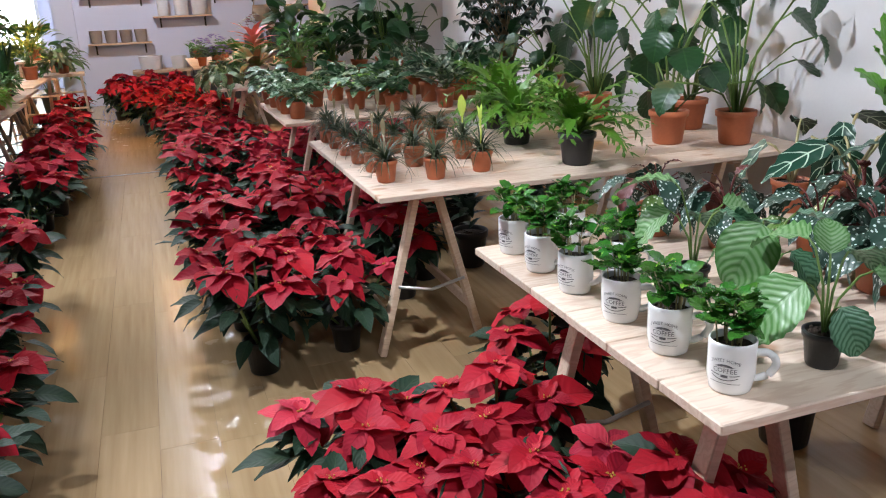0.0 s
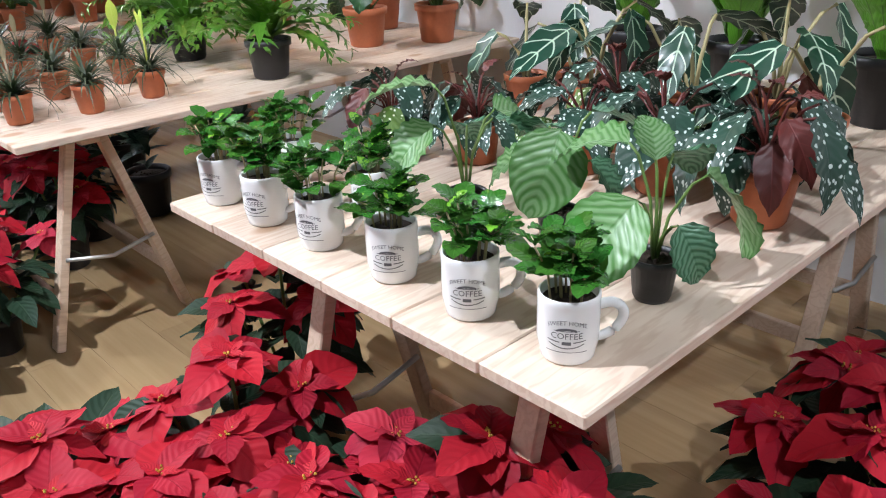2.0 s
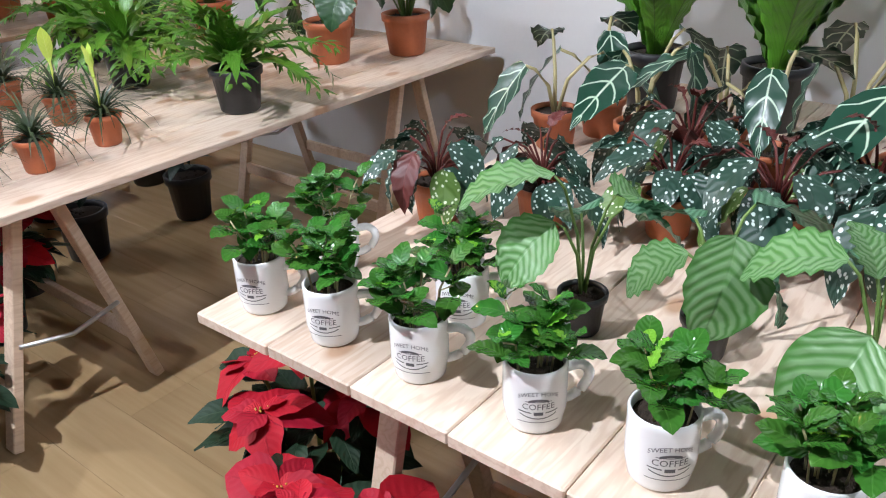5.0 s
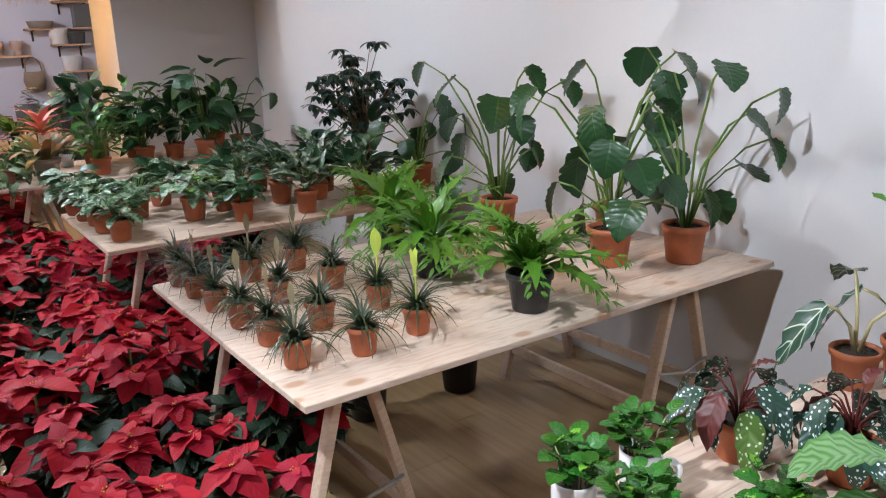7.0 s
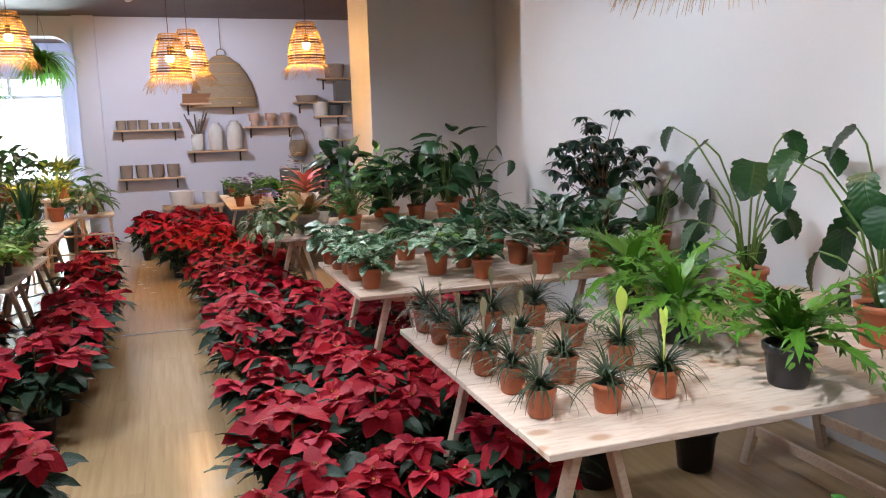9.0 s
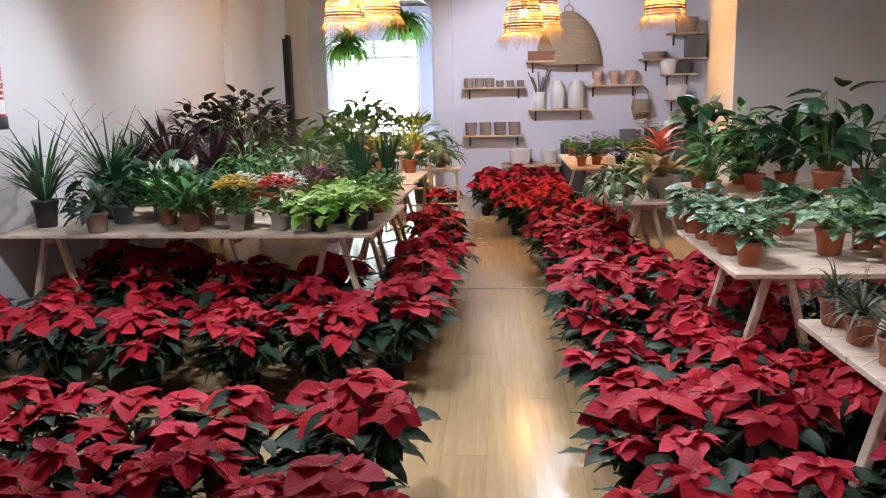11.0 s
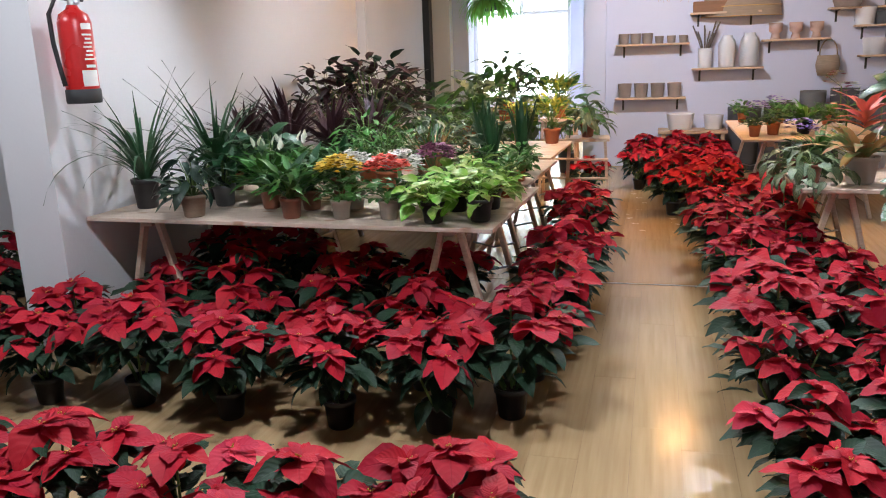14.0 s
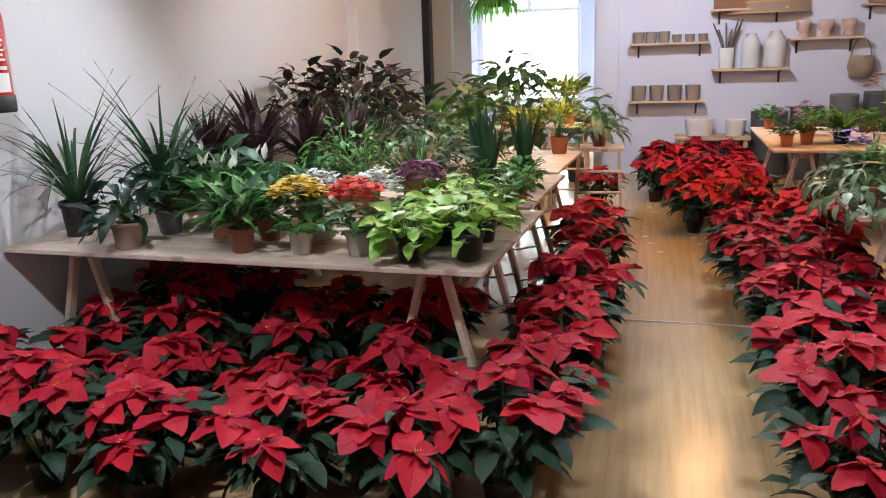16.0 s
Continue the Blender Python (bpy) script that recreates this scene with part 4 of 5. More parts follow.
put([monstera(91, 13, 0.70, 0), monstera(92, 12, 0.82, 0), monstera(93, 14, 0.8, 0), monstera(94, 15, 0.78, 0)], [(2.18, 3.05, TOP), (2.42, 2.89, TOP), (2.50, 3.33, TOP), (2.24, 3.80, TOP)], True, (1.0, 1.0))


def schefflera(seed):
    r = random.Random(seed)
    t = thing("schefflera", "bushy dark green umbrella plant in black pot", "plant", "umbrella plants")
    pot(t, 0.085, 0.16, BLACKP)
    st, f = Build(), Build()
    for k in range(95):
        a, q = r.uniform(0, 6.28), r.uniform(0.03, 0.33)
        h = r.uniform(0.30, 0.70) if q > 0.14 else r.uniform(0.45, 0.88)
        x, y = q * math.cos(a), q * math.sin(a)
        st.tube([(x * 0.1, y * 0.1, 0.15), (x * 0.3, y * 0.3, h * 0.7), (x, y, h)], 0.005, 0.002, 4)
        for i in range(8):
            l = r.uniform(0.06, 0.09)
            f.leaf(at(x, y, h, 45 * i + r.uniform(-10, 10), r.uniform(-40, 5)), l, l * 0.42, round_leaf, 0.6, 0.15, 0, 5, 1)
    bundle("stalk", st, BROWNST, t)
    part("foliage", f, SCHEF, t)
    return t


put([schefflera(101)], [(2.40, 5.32, TOP)], True, (1.0, 1.0))
put([monstera(96, 13, 0.55, 0)], [(2.55, 4.95, TOP)], True, (1.0, 1.0))


# ---- general leafy plants ----
def bush(name, label, seed, leaf, count, l, w, spread, h0, h1, potr, poth, potm, shape=ovate, bend=0.8, up=(0, 60), group="", cat="plant", petm=STALK, mat2=None):
    r = random.Random(seed)
    t = thing(name, label, cat, group)
    pot(t, potr, poth, potm)
    st, f, g = Build(), Build(), Build()
    for k in range(count):
        az = r.uniform(0, 360)
        q = spread * math.sqrt(r.random())
        a = math.radians(az + 90)
        x, y = q * math.cos(a), q * math.sin(a)
        z = h0 + (h1 - h0) * r.random() * (1 - 0.5 * (q / spread) ** 2)
        if k % 2 == 0:
            st.tube([(x * 0.1, y * 0.1, poth * 0.9), (x * 0.5, y * 0.5, poth + (z - poth) * 0.6), (x, y, z)], 0.0028, 0.0018, 4)
        ll = l * r.uniform(0.75, 1.2)
        (g if mat2 and r.random() < 0.35 else f).leaf(at(x, y, z, az + r.uniform(-50, 50), r.uniform(*up), r.uniform(-25, 25)), ll, ll * w, shape, bend * r.uniform(0.6, 1.4), 0.2, 0.003, 6, 2)
    bundle("stalk", st, petm, t)
    part("foliage", f, leaf, t)
    if mat2 and g.f:
        part("accent_leaves", g, mat2, t)
    return t


def fountain(name, label, seed, leaf, count, l, w, potr, poth, potm, up=(35, 85), bend=(0.6, 1.8), group="", mat2=None, shape=grass):
    r = random.Random(seed)
    t = thing(name, label, "plant", group)
    pot(t, potr, poth, potm)
    f, g = Build(), Build()
    for k in range(count):
        ll = l * r.uniform(0.6, 1.1)
        az = r.uniform(0, 360)
        q = math.radians(az + 90)
        (g if mat2 and k % 4 == 0 else f).leaf(at(0.02 * math.cos(q), 0.02 * math.sin(q), poth * 0.9, az, r.uniform(*up)), ll, w, shape, r.uniform(*bend), 0.3, 0.002, 9, 1)
    part("foliage", f, leaf, t)
    if g.f:
        part("accent_leaves", g, mat2, t)
    return t


fit_a = bush("fittonia", "small plant with silvery variegated leaves, terracotta pot", 111, VARI, 42, 0.09, 0.62, 0.075, 0.12, 0.23, 0.055, 0.105, TERRA, round_leaf, 0.9, (-10, 40), "small variegated plants")
fit_b = bush("peperomia", "small dark leafy peperomia in terracotta pot", 112, DEEP, 42, 0.09, 0.65, 0.075, 0.12, 0.23, 0.055, 0.105, TERRA, round_leaf, 0.9, (-10, 40), "small variegated plants", mat2=VARI)
fit_c = bush("syngonium", "pale green arrow-leaved syngonium in terracotta pot", 113, VARI, 40, 0.09, 0.7, 0.11, 0.12, 0.27, 0.055, 0.105, TERRA, heart, 0.7, (-30, 40), "small variegated plants", mat2=LIME)
put([fit_a, fit_a, fit_b], [(0.80, 4.84, TOP), (0.78, 5.09, TOP), (1.03, 4.87, TOP), (0.77, 5.46, TOP), (1.01, 5.32, TOP), (0.76, 5.66, TOP), (0.79, 5.28, TOP)], True, (1.0, 1.2))
put([fit_c, fit_b], [(1.42, 5.17, TOP), (1.40, 4.83, TOP), (1.42, 5.58, TOP), (1.2, 5.58, TOP), (1.22, 5.05, TOP)], True, (1.05, 1.25))
agl = bush("aglaonema", "broad-leaved variegated aglaonema in terracotta pot", 114, VARI_D, 30, 0.17, 0.34, 0.10, 0.13, 0.30, 0.06, 0.12, TERRA, ovate, 0.7, (10, 70), "aglaonemas", mat2=DEEP)
put([agl], [(1.74, 4.80, TOP), (1.75, 5.15, TOP), (1.79, 5.58, TOP), (2.12, 4.85, TOP), (2.10, 5.3, TOP), (1.6, 5.35, TOP), (1.95, 5.1, TOP)], True, (1.0, 1.2))
# table of tall plants
pray = bush("prayer_plant", "trailing prayer plant with patterned leaves over table edge", 121, PRAYER, 75, 0.11, 0.5, 0.24, 0.0, 0.24, 0.06, 0.11, TERRA_B, ovate, 1.0, (-50, 25), "")
put([pray], [(0.60, 7.12, TOP), (0.58, 7.45, TOP)], True, (0.85, 0.9))
pinkb = fountain("pink_bromeliad", "bromeliad with coral pink bracts in taupe pot", 122, BRONZE, 22, 0.24, 0.04, 0.06, 0.10, TAUPE, (20, 75), (0.6, 1.4), "", None, strap)
b = Build()
for k in range(16):
    b.leaf(at(0, 0, 0.20 + 0.004 * k, k * 137.5, 25 + k * 2), 0.15, 0.04, lance, 0.7, 0.3, 0.003, 6, 2)
part("flower_head", b, PINKB, pinkb, "coral pink bracts")
put([pinkb], [(0.86, 7.12, TOP)], True, (1.6, 1.6))
pinkb.matrix_basis = pinkb.matrix_basis @ Matrix.Diagonal((1.55, 1.55, 1.55, 1))
tall = [bush("spathiphyllum", "tall leafy green plant with white flowers, terracotta pot", 123, MID, 85, 0.14, 0.36, 0.17, 0.16, 0.5, 0.07, 0.12, TERRA, lance, 0.8, (-20, 60), "tall plants on the table"),
        bush("rubber_plant", "tall plant with broad dark leaves in terracotta pot", 124, DEEP, 60, 0.17, 0.5, 0.17, 0.18, 0.56, 0.075, 0.13, TERRA, ovate, 0.8, (-30, 60), "tall plants on the table"),
        bush("philodendron", "philodendron with broad dark leaves, terracotta pot", 125, MONST, 48, 0.18, 0.55, 0.2, 0.2, 0.62, 0.08, 0.13, TERRA, heart, 0.8, (-50, 40), "tall plants on the table")]
put(tall, [(1.22, 7.12, TOP), (1.62, 7.45, TOP), (1.88, 7.55, TOP), (1.66, 7.9, TOP), (1.3, 7.7, TOP), (2.05, 7.2, TOP), (2.35, 7.9, TOP)], True, (1.15, 1.35))
put([monstera(95, 7, 0.62, 0)], [(2.42, 7.48, TOP)])
orch = fountain("orchid", "white and violet moth orchid with strap leaves", 126, DEEP, 8, 0.2, 0.05, 0.055, 0.11, WHITE_POT, (10, 50), (0.5, 1.2), "orchids", None, strap)
b, c, st = Build(), Build(), Build()
for s in range(3):
    az = 120 * s
    for k in range(8):
        q = 0.02 * k
        x, y, z = q * math.cos(az), q * math.sin(az), 0.5 + 0.02 * k - 0.004 * k * k
        for p in range(5):
            (b if s != 1 else c).leaf(at(x, y, z, 72 * p, 25), 0.032, 0.028, round_leaf, 0.4, 0.1, 0, 4, 1)
    st.tube([(0, 0, 0.1), (0.01 * math.cos(az), 0.01 * math.sin(az), 0.4), (0.14 * math.cos(az), 0.14 * math.sin(az), 0.5)], 0.003, 0.002)
bundle("white_blossom", b, WFL, orch)
bundle("purple_blossom", c, MFL, orch)
part("flower_stem", st, STALK, orch)
put([orch], [(0.95, 8.0, TOP), (1.1, 7.75, TOP), (1.25, 9.7, TOP)])
fernpot = fountain("fern", "feathery light green fern in dark pot", 127, MID, 60, 0.28, 0.03, 0.06, 0.1, BLACKP, (30, 85), (0.8, 1.8), "", None, lance)
put([fernpot], [(0.75, 7.75, TOP), (1.0, 9.9, TOP)])


def flower_pot(name, label, seed, petal, potm, leaf=MID, n=130, rad=0.115, h=0.25, fl=0.024, group="flowering plants"):
    t = bush(name, label, seed, leaf, 40, 0.07, 0.6, 0.10, 0.10, 0.18, 0.052, 0.10, potm, ovate, 0.6, (-10, 40), group)
    r = random.Random(seed)
    b = Build()
    for k in range(n):
        a, q = r.uniform(0, 6.28), rad * math.sqrt(r.random())
        x, y, z = q * math.cos(a), q * math.sin(a), h + 0.06 * (1 - (q / rad) ** 2) + r.uniform(-0.015, 0.015)
        for p in range(5):
            b.leaf(at(x, y, z, 72 * p + r.uniform(-15, 15), r.uniform(5, 40)), fl, fl * 0.9, round_leaf, 0.4, 0.1, 0, 3, 1)
    bundle("blossom", b, petal, t)
    return t


vio = flower_pot("african_violet", "violet flowering african violet in terracotta pot", 131, VFL, TERRA, DEEP, 34)
put([vio], [(0.57, 9.70, TOP), (0.74, 9.85, TOP), (0.62, 7.75, TOP)])
small = bush("small_foliage_plant", "small green foliage plant in terracotta pot", 132, MID, 50, 0.08, 0.5, 0.1, 0.1, 0.24, 0.05, 0.1, TERRA, ovate, 0.8, (-10, 60), "small plants on the far table")
put([small], [(0.6, 10.8, TOP), (0.85, 10.5, TOP), (1.1, 10.3, TOP), (0.6, 11.15, TOP), (0.95, 11.0, TOP), (1.35, 10.8, TOP), (1.3, 10.0, TOP)])

# ---- west tables ----
tu = math.radians(TLROT)


def tl(x, y):
    """A place on the first west table, by its straight plan."""
    return (x, y, TOP)


reed = fountain("cymbidium", "tall grassy cymbidium with long arching leaves, black pot", 141, DEEP, 50, 0.68, 0.022, 0.075, 0.17, BLACKP, (52, 88), (0.2, 2.5), "grassy plants")
put([reed], [(-3.06, 6.06, TOP), (-2.78, 6.38, TOP)], True, (1, 1.05))
crot = bush("peace_lily_dark", "dark glossy leafy plant in woven straw basket", 142, SCHEF, 55, 0.13, 0.42, 0.13, 0.12, 0.34, 0.068, 0.12, BASKETM, ovate, 0.9, (-40, 50), "")
put([crot], [(-2.63, 5.85, TOP)])
gpl = bush("rubber_plant", "dark broad-leaved plant in grey plastic pot", 143, DEEP, 50, 0.15, 0.45, 0.14, 0.14, 0.4, 0.065, 0.12, GREYP, ovate, 0.8, (-20, 60), "")
put([gpl], [(-2.63, 6.17, TOP), (-2.46, 6.39, TOP)])
sp = bush("spathiphyllum", "peace lily with lance leaves in brown plastic pot", 144, MID, 90, 0.14, 0.28, 0.10, 0.12, 0.26, 0.058, 0.11, TERRA_B, lance, 0.9, (10, 75), "peace lilies", mat2=DEEP)
spw = bush("spathiphyllum", "peace lily with white spathes in brown plastic pot", 145, MID, 80, 0.15, 0.28, 0.10, 0.12, 0.28, 0.058, 0.11, TERRA_B, lance, 0.9, (10, 75), "peace lilies")
b = Build()
for k in range(6):
    q = k * 2.4
    b.leaf(at(0.08 * math.cos(q), 0.08 * math.sin(q), 0.32 + 0.015 * (k % 3), k * 137, 75), 0.065, 0.03, ovate, 0.3, 0.5, 0, 6, 2)
bundle("white_spathe", b, WHITEF, spw)
put([sp], [(-2.30, 5.85, TOP), (-2.07, 5.86, TOP)])
put([spw, sp], [(-2.31, 6.11, TOP), (-2.06, 6.09, TOP), (-2.30, 6.39, TOP), (-2.02, 6.44, TOP), (-2.85, 6.69, TOP), (-2.50, 6.69, TOP)])
put([flower_pot("kalanchoe", "yellow flowering kalanchoe in taupe pot", 151, YFL, TAUPE)], [(-1.80, 5.87, TOP)])
put([flower_pot("kalanchoe", "orange-red flowering kalanchoe in taupe pot", 152, RFL, TAUPE)], [(-1.55, 5.88, TOP)], scale=(1, 1))
put([flower_pot("kalanchoe", "white flowering kalanchoe in taupe pot", 153, WFL, TAUPE, h=0.24)], [(-1.56, 6.15, TOP), (-1.82, 6.13, TOP)])
put([flower_pot("kalanchoe", "mauve flowering kalanchoe in taupe pot", 154, MFL, TAUPE)], [(-1.45, 6.44, TOP)])
po = bush("pothos", "bright green pothos with heart leaves in black pot", 155, LIME, 55, 0.09, 0.75, 0.13, 0.09, 0.25, 0.058, 0.105, BLACKP, heart, 0.7, (-30, 45), "pothos plants")
put([po], [(-1.30, 5.81, TOP), (-1.08, 5.87, TOP), (-1.25, 6.11, TOP), (-1.09, 6.19, TOP), (-1.26, 6.44, TOP)])
put([small], [(-1.07, 6.54, TOP), (-1.09, 6.79, TOP), (-1.10, 7.11, TOP), (-1.14, 7.39, TOP), (-1.30, 6.79, TOP), (-1.35, 7.19, TOP), (-1.16, 7.69, TOP)], True, (0.8, 1.0))
palm = bush("parlour_palm", "feathery green foliage plant in terracotta pot", 156, MID, 130, 0.10, 0.28, 0.2, 0.12, 0.42, 0.07, 0.12, TERRA, lance, 0.8, (-20, 60), "leafy plants on the west tables")
grey = bush("calathea", "grey-green leafy plant in terracotta pot", 157, GREYG, 80, 0.13, 0.4, 0.18, 0.14, 0.42, 0.07, 0.12, TERRA, ovate, 0.8, (-30, 60), "leafy plants on the west tables")
put([palm, grey], [(-1.85, 6.75, TOP), (-1.6, 7.2, TOP), (-2.1, 7.1, TOP), (-1.8, 7.6, TOP), (-2.3, 7.9, TOP), (-1.5, 7.9, TOP), (-1.9, 8.4, TOP)], True, (0.9, 1.1))
put([fountain("bronze_croton", "narrow-leaved bronze and green croton", 158, BRONZE, 46, 0.3, 0.022, 0.06, 0.12, TERRA, (55, 88), (0.2, 0.9), "", MID, lance)], [(-1.55, 6.75, TOP), (-1.72, 7.15, TOP)])
put([fountain("snake_plant", "upright dark green snake plants in pot", 159, DEEP, 18, 0.36, 0.045, 0.06, 0.12, BLACKP, (74, 88), (-0.1, 0.15), "snake plants", None, strap)], [(-1.30, 7.3, TOP), (-1.15, 7.55, TOP), (-1.4, 7.55, TOP)])
cord = fountain("cordyline", "dark purple cordyline with upright leaves in pot", 160, PURP, 56, 0.44, 0.05, 0.075, 0.2, BLACKP, (35, 86), (0.3, 1.1), "dark cordylines", None, lance)
put([cord], [(-3.0, 7.15, TOP), (-2.72, 7.2, TOP), (-2.45, 7.35, TOP), (-2.2, 7.5, TOP), (-2.95, 7.7, TOP)], True, (1.0, 1.15))
bigd = bush("ficus", "large bushy dark burgundy-green ficus in pot", 161, PURP, 110, 0.15, 0.45, 0.3, 0.3, 0.78, 0.1, 0.18, BLACKP, ovate, 0.8, (-20, 60), "large bushy plants", mat2=SCHEF)
bigg = bush("dieffenbachia", "large bushy green plant with broad leaves in pot", 162, GREYG, 90, 0.19, 0.45, 0.3, 0.25, 0.68, 0.1, 0.18, TERRA, ovate, 0.9, (-30, 60), "large bushy plants", mat2=MID)
put([bigd, bigd, bigg], [(-2.95, 8.5, TOP), (-2.55, 8.9, TOP), (-2.1, 8.9, TOP), (-3.0, 9.1, TOP), (-2.5, 8.3, TOP), (-1.9, 9.25, TOP)])
cro = bush("croton", "yellow-green croton with spiky leaves in terracotta pot", 163, CROT, 60, 0.15, 0.22, 0.12, 0.2, 0.38, 0.065, 0.12, TERRA, lance, 0.6, (10, 75), "yellow crotons")
put([cro], [(-1.42, 9.15, TOP), (-1.16, 9.25, TOP), (-1.25, 10.6, 0.84)], True, (1.1, 1.2))
put([bush("hoya", "leafy trailing plant on a wooden stool", 164, GREYG, 75, 0.14, 0.4, 0.2, 0.1, 0.34, 0.065, 0.12, TERRA_B, ovate, 1.0, (-40, 40), "")], [(-0.88, 9.6, 0.74)])
put([bigg], [(-1.75, 10.3, 0.84)])
putb = bush("monstera", "large leafy plant with broad pale leaves on floor", 165, MID, 70, 0.26, 0.5, 0.35, 0.5, 1.15, 0.14, 0.28, DARK_POT, ovate, 0.9, (-30, 60), "large floor plants", mat2=GREYG)
put([putb], [(-2.3, 11.2, 0), (-1.6, 11.6, 0), (-2.95, 11.2, 0), (-1.35, 12.4, 0), (-2.3, 12.2, 0)], True, (0.95, 1.1))

# ---- fire extinguisher on the column ----
ex = thing("fire_extinguisher", "red wall-mounted powder fire extinguisher with black hose", "fire extinguisher", "", pose(-3.13, 5.74, 1.33, 0, 0, 45))
part("cylinder", Build().lathe([(0.001, 0.045), (0.078, 0.045), (0.082, 0.06), (0.082, 0.40), (0.07, 0.44), (0.035, 0.465), (0.026, 0.485), (0.001, 0.487)], 28), REDM, ex)
part("base_skirt", Build().lathe([(0.001, 0.0), (0.084, 0.0), (0.087, 0.01), (0.087, 0.07), (0.0835, 0.072)], 28), RUBBER, ex)
part("valve", Build().lathe([(0.022, 0.485), (0.022, 0.53), (0.001, 0.532)], 12), STEEL, ex)
part("lever", Build().tube([(0.0, 0, 0.53), (0.04, -0.03, 0.555), (0.07, -0.05, 0.55)], 0.009, 0.007, 6).tube([(0, 0, 0.51), (0.05, -0.04, 0.505)], 0.007, n=6), RUBBER, ex, "black lever")
part("hose", Build().tube([(-0.02, -0.01, 0.515), (-0.075, -0.03, 0.52), (-0.115, -0.04, 0.44), (-0.112, -0.04, 0.3), (-0.095, -0.045, 0.16), (-0.085, -0.05, 0.09)], 0.0105, 0.012, 8), RUBBER, ex, "black rubber hose")
part("gauge", Build().lathe([(0.001, 0), (0.016, 0), (0.016, 0.01), (0.001, 0.01)], 14, Matrix.Translation((0.02, -0.03, 0.5)) @ pose(0, 0, 0, 90)), STEEL, ex)


def label_patch(a0, a1, z0, z1, mat, name="label", r=0.0828):
    b = Build()
    n = 6
    vs = [(r * math.cos(a0 + (a1 - a0) * i / n), r * math.sin(a0 + (a1 - a0) * i / n), z) for i in range(n + 1) for z in (z0, z1)]
    b.add(vs, [(2 * i, 2 * i + 2, 2 * i + 3, 2 * i + 1) for i in range(n)])
    part(name, b, mat, ex)


label_patch(-1.6, -0.5, 0.085, 0.165, LABELM)
label_patch(-1.35, -0.6, 0.365, 0.395, LABELM)
for k in range(7):
    label_patch(-1.35 + 0.08 * (k % 3), -0.65 - 0.1 * (k % 2), 0.215 + 0.02 * k, 0.224 + 0.02 * k, LABELM, "label_line")
label_patch(-1.3, -0.6, 0.178, 0.192, LABELM, "label_line")


# ---- shelves on the far wall ----
def shelf(x0, x1, z, d=0.2):
    s = thing("wall_shelf", "pine wall shelf on black metal brackets", "shelf", "wall shelves")
    part("board", Build().box((x0, FY - d, z - 0.025), (x1, FY - 0.002, z), 0.003), SHELFW, s, smooth=False)
    for x in (x0 + 0.1, x1 - 0.1):
        part("bracket", Build().box((x - 0.012, FY - 0.016, z - 0.165), (x + 0.012, FY - 0.001, z - 0.026), 0.002).box((x - 0.012, FY - d + 0.03, z - 0.037), (x + 0.012, FY - 0.016, z - 0.026), 0.002), DARKF, s, smooth=False)


def vessel(name, label, x, z, r, h, mat, prof=None, y=FY - 0.1):
    t = thing(name, label, "pot", "pots on the shelves", pose(x, y, z))
    p = prof or [(0.001, 0), (0.8 * r, 0), (0.84 * r, 0.01), (r, h * 0.97), (r, h), (0.9 * r, h), (0.86 * r, h * 0.6), (0.001, h * 0.55)]
    part("body", Build().lathe(p, 18), mat, t)


for x0, x1, z in [(-0.80, 0.08, 0.90), (-0.80, 0.10, 1.57), (0.10, 0.92, 1.92), (0.14, 0.98, 1.25), (0.95, 1.71, 1.57), (1.68, 2.10, 1.91), (1.98, 2.45, 1.70), (2.05, 2.55, 2.25), (2.05, 2.5, 1.35)]:
    shelf(x0, x1, z)
for k in range(4):
    vessel("plant_pot", "grey-brown clay pot on a wall shelf", -0.68 + 0.205 * k, 0.90, 0.088, 0.18, CLAY_POT)
for k in range(6):
    q = 0.068 if k < 3 else 0.055
    vessel("plant_pot", "small grey-brown clay pot on a wall shelf", -0.70 + 0.145 * k, 1.57, q, 0.13 if k < 3 else 0.09, CLAY_POT)
for k in range(3):
    vessel("goblet_pot", "pink footed clay pot on a wall shelf", 1.10 + 0.23 * k, 1.57, 0.075, 0.19, PINK_POT, [(0.001, 0), (0.06, 0), (0.05, 0.03), (0.042, 0.07), (0.075, 0.09), (0.08, 0.19), (0.07, 0.19), (0.06, 0.12), (0.001, 0.11)])
bx = thing("wooden_crate", "long brown wooden planter box on a wall shelf", "crate", "", pose(0.51, FY - 0.11, 1.92))
b = Build()
for lo, hi in [((-0.38, -0.08, 0), (0.38, -0.065, 0.13)), ((-0.38, 0.065, 0), (0.38, 0.08, 0.13)), ((-0.38, -0.065, 0), (-0.365, 0.065, 0.13)), ((0.365, -0.065, 0), (0.38, 0.065, 0.13)), ((-0.365, -0.065, 0.004), (0.365, 0.065, 0.02))]:
    part("board", Build().box(lo, hi, 0.002), CRATE, bx, smooth=False)
tallv = [(0.001, 0), (0.085, 0), (0.10, 0.02), (0.105, 0.28), (0.08, 0.34), (0.06, 0.36), (0.06, 0.39), (0.05, 0.39), (0.05, 0.3), (0.001, 0.29)]
vessel("tall_vase", "tall matt white vase on a wall shelf", 0.55, 1.25, 0.1, 0.4, WHITE_POT, tallv)
vessel("tall_vase", "tall matt white vase on a wall shelf", 0.81, 1.25, 0.1, 0.4, WHITE_POT, [(r * 1.1, z * 1.05) for r, z in tallv])
vz = thing("twig_vase", "white vase with dry grey twigs on a shelf", "vase", "", pose(0.29, FY - 0.1, 1.25))
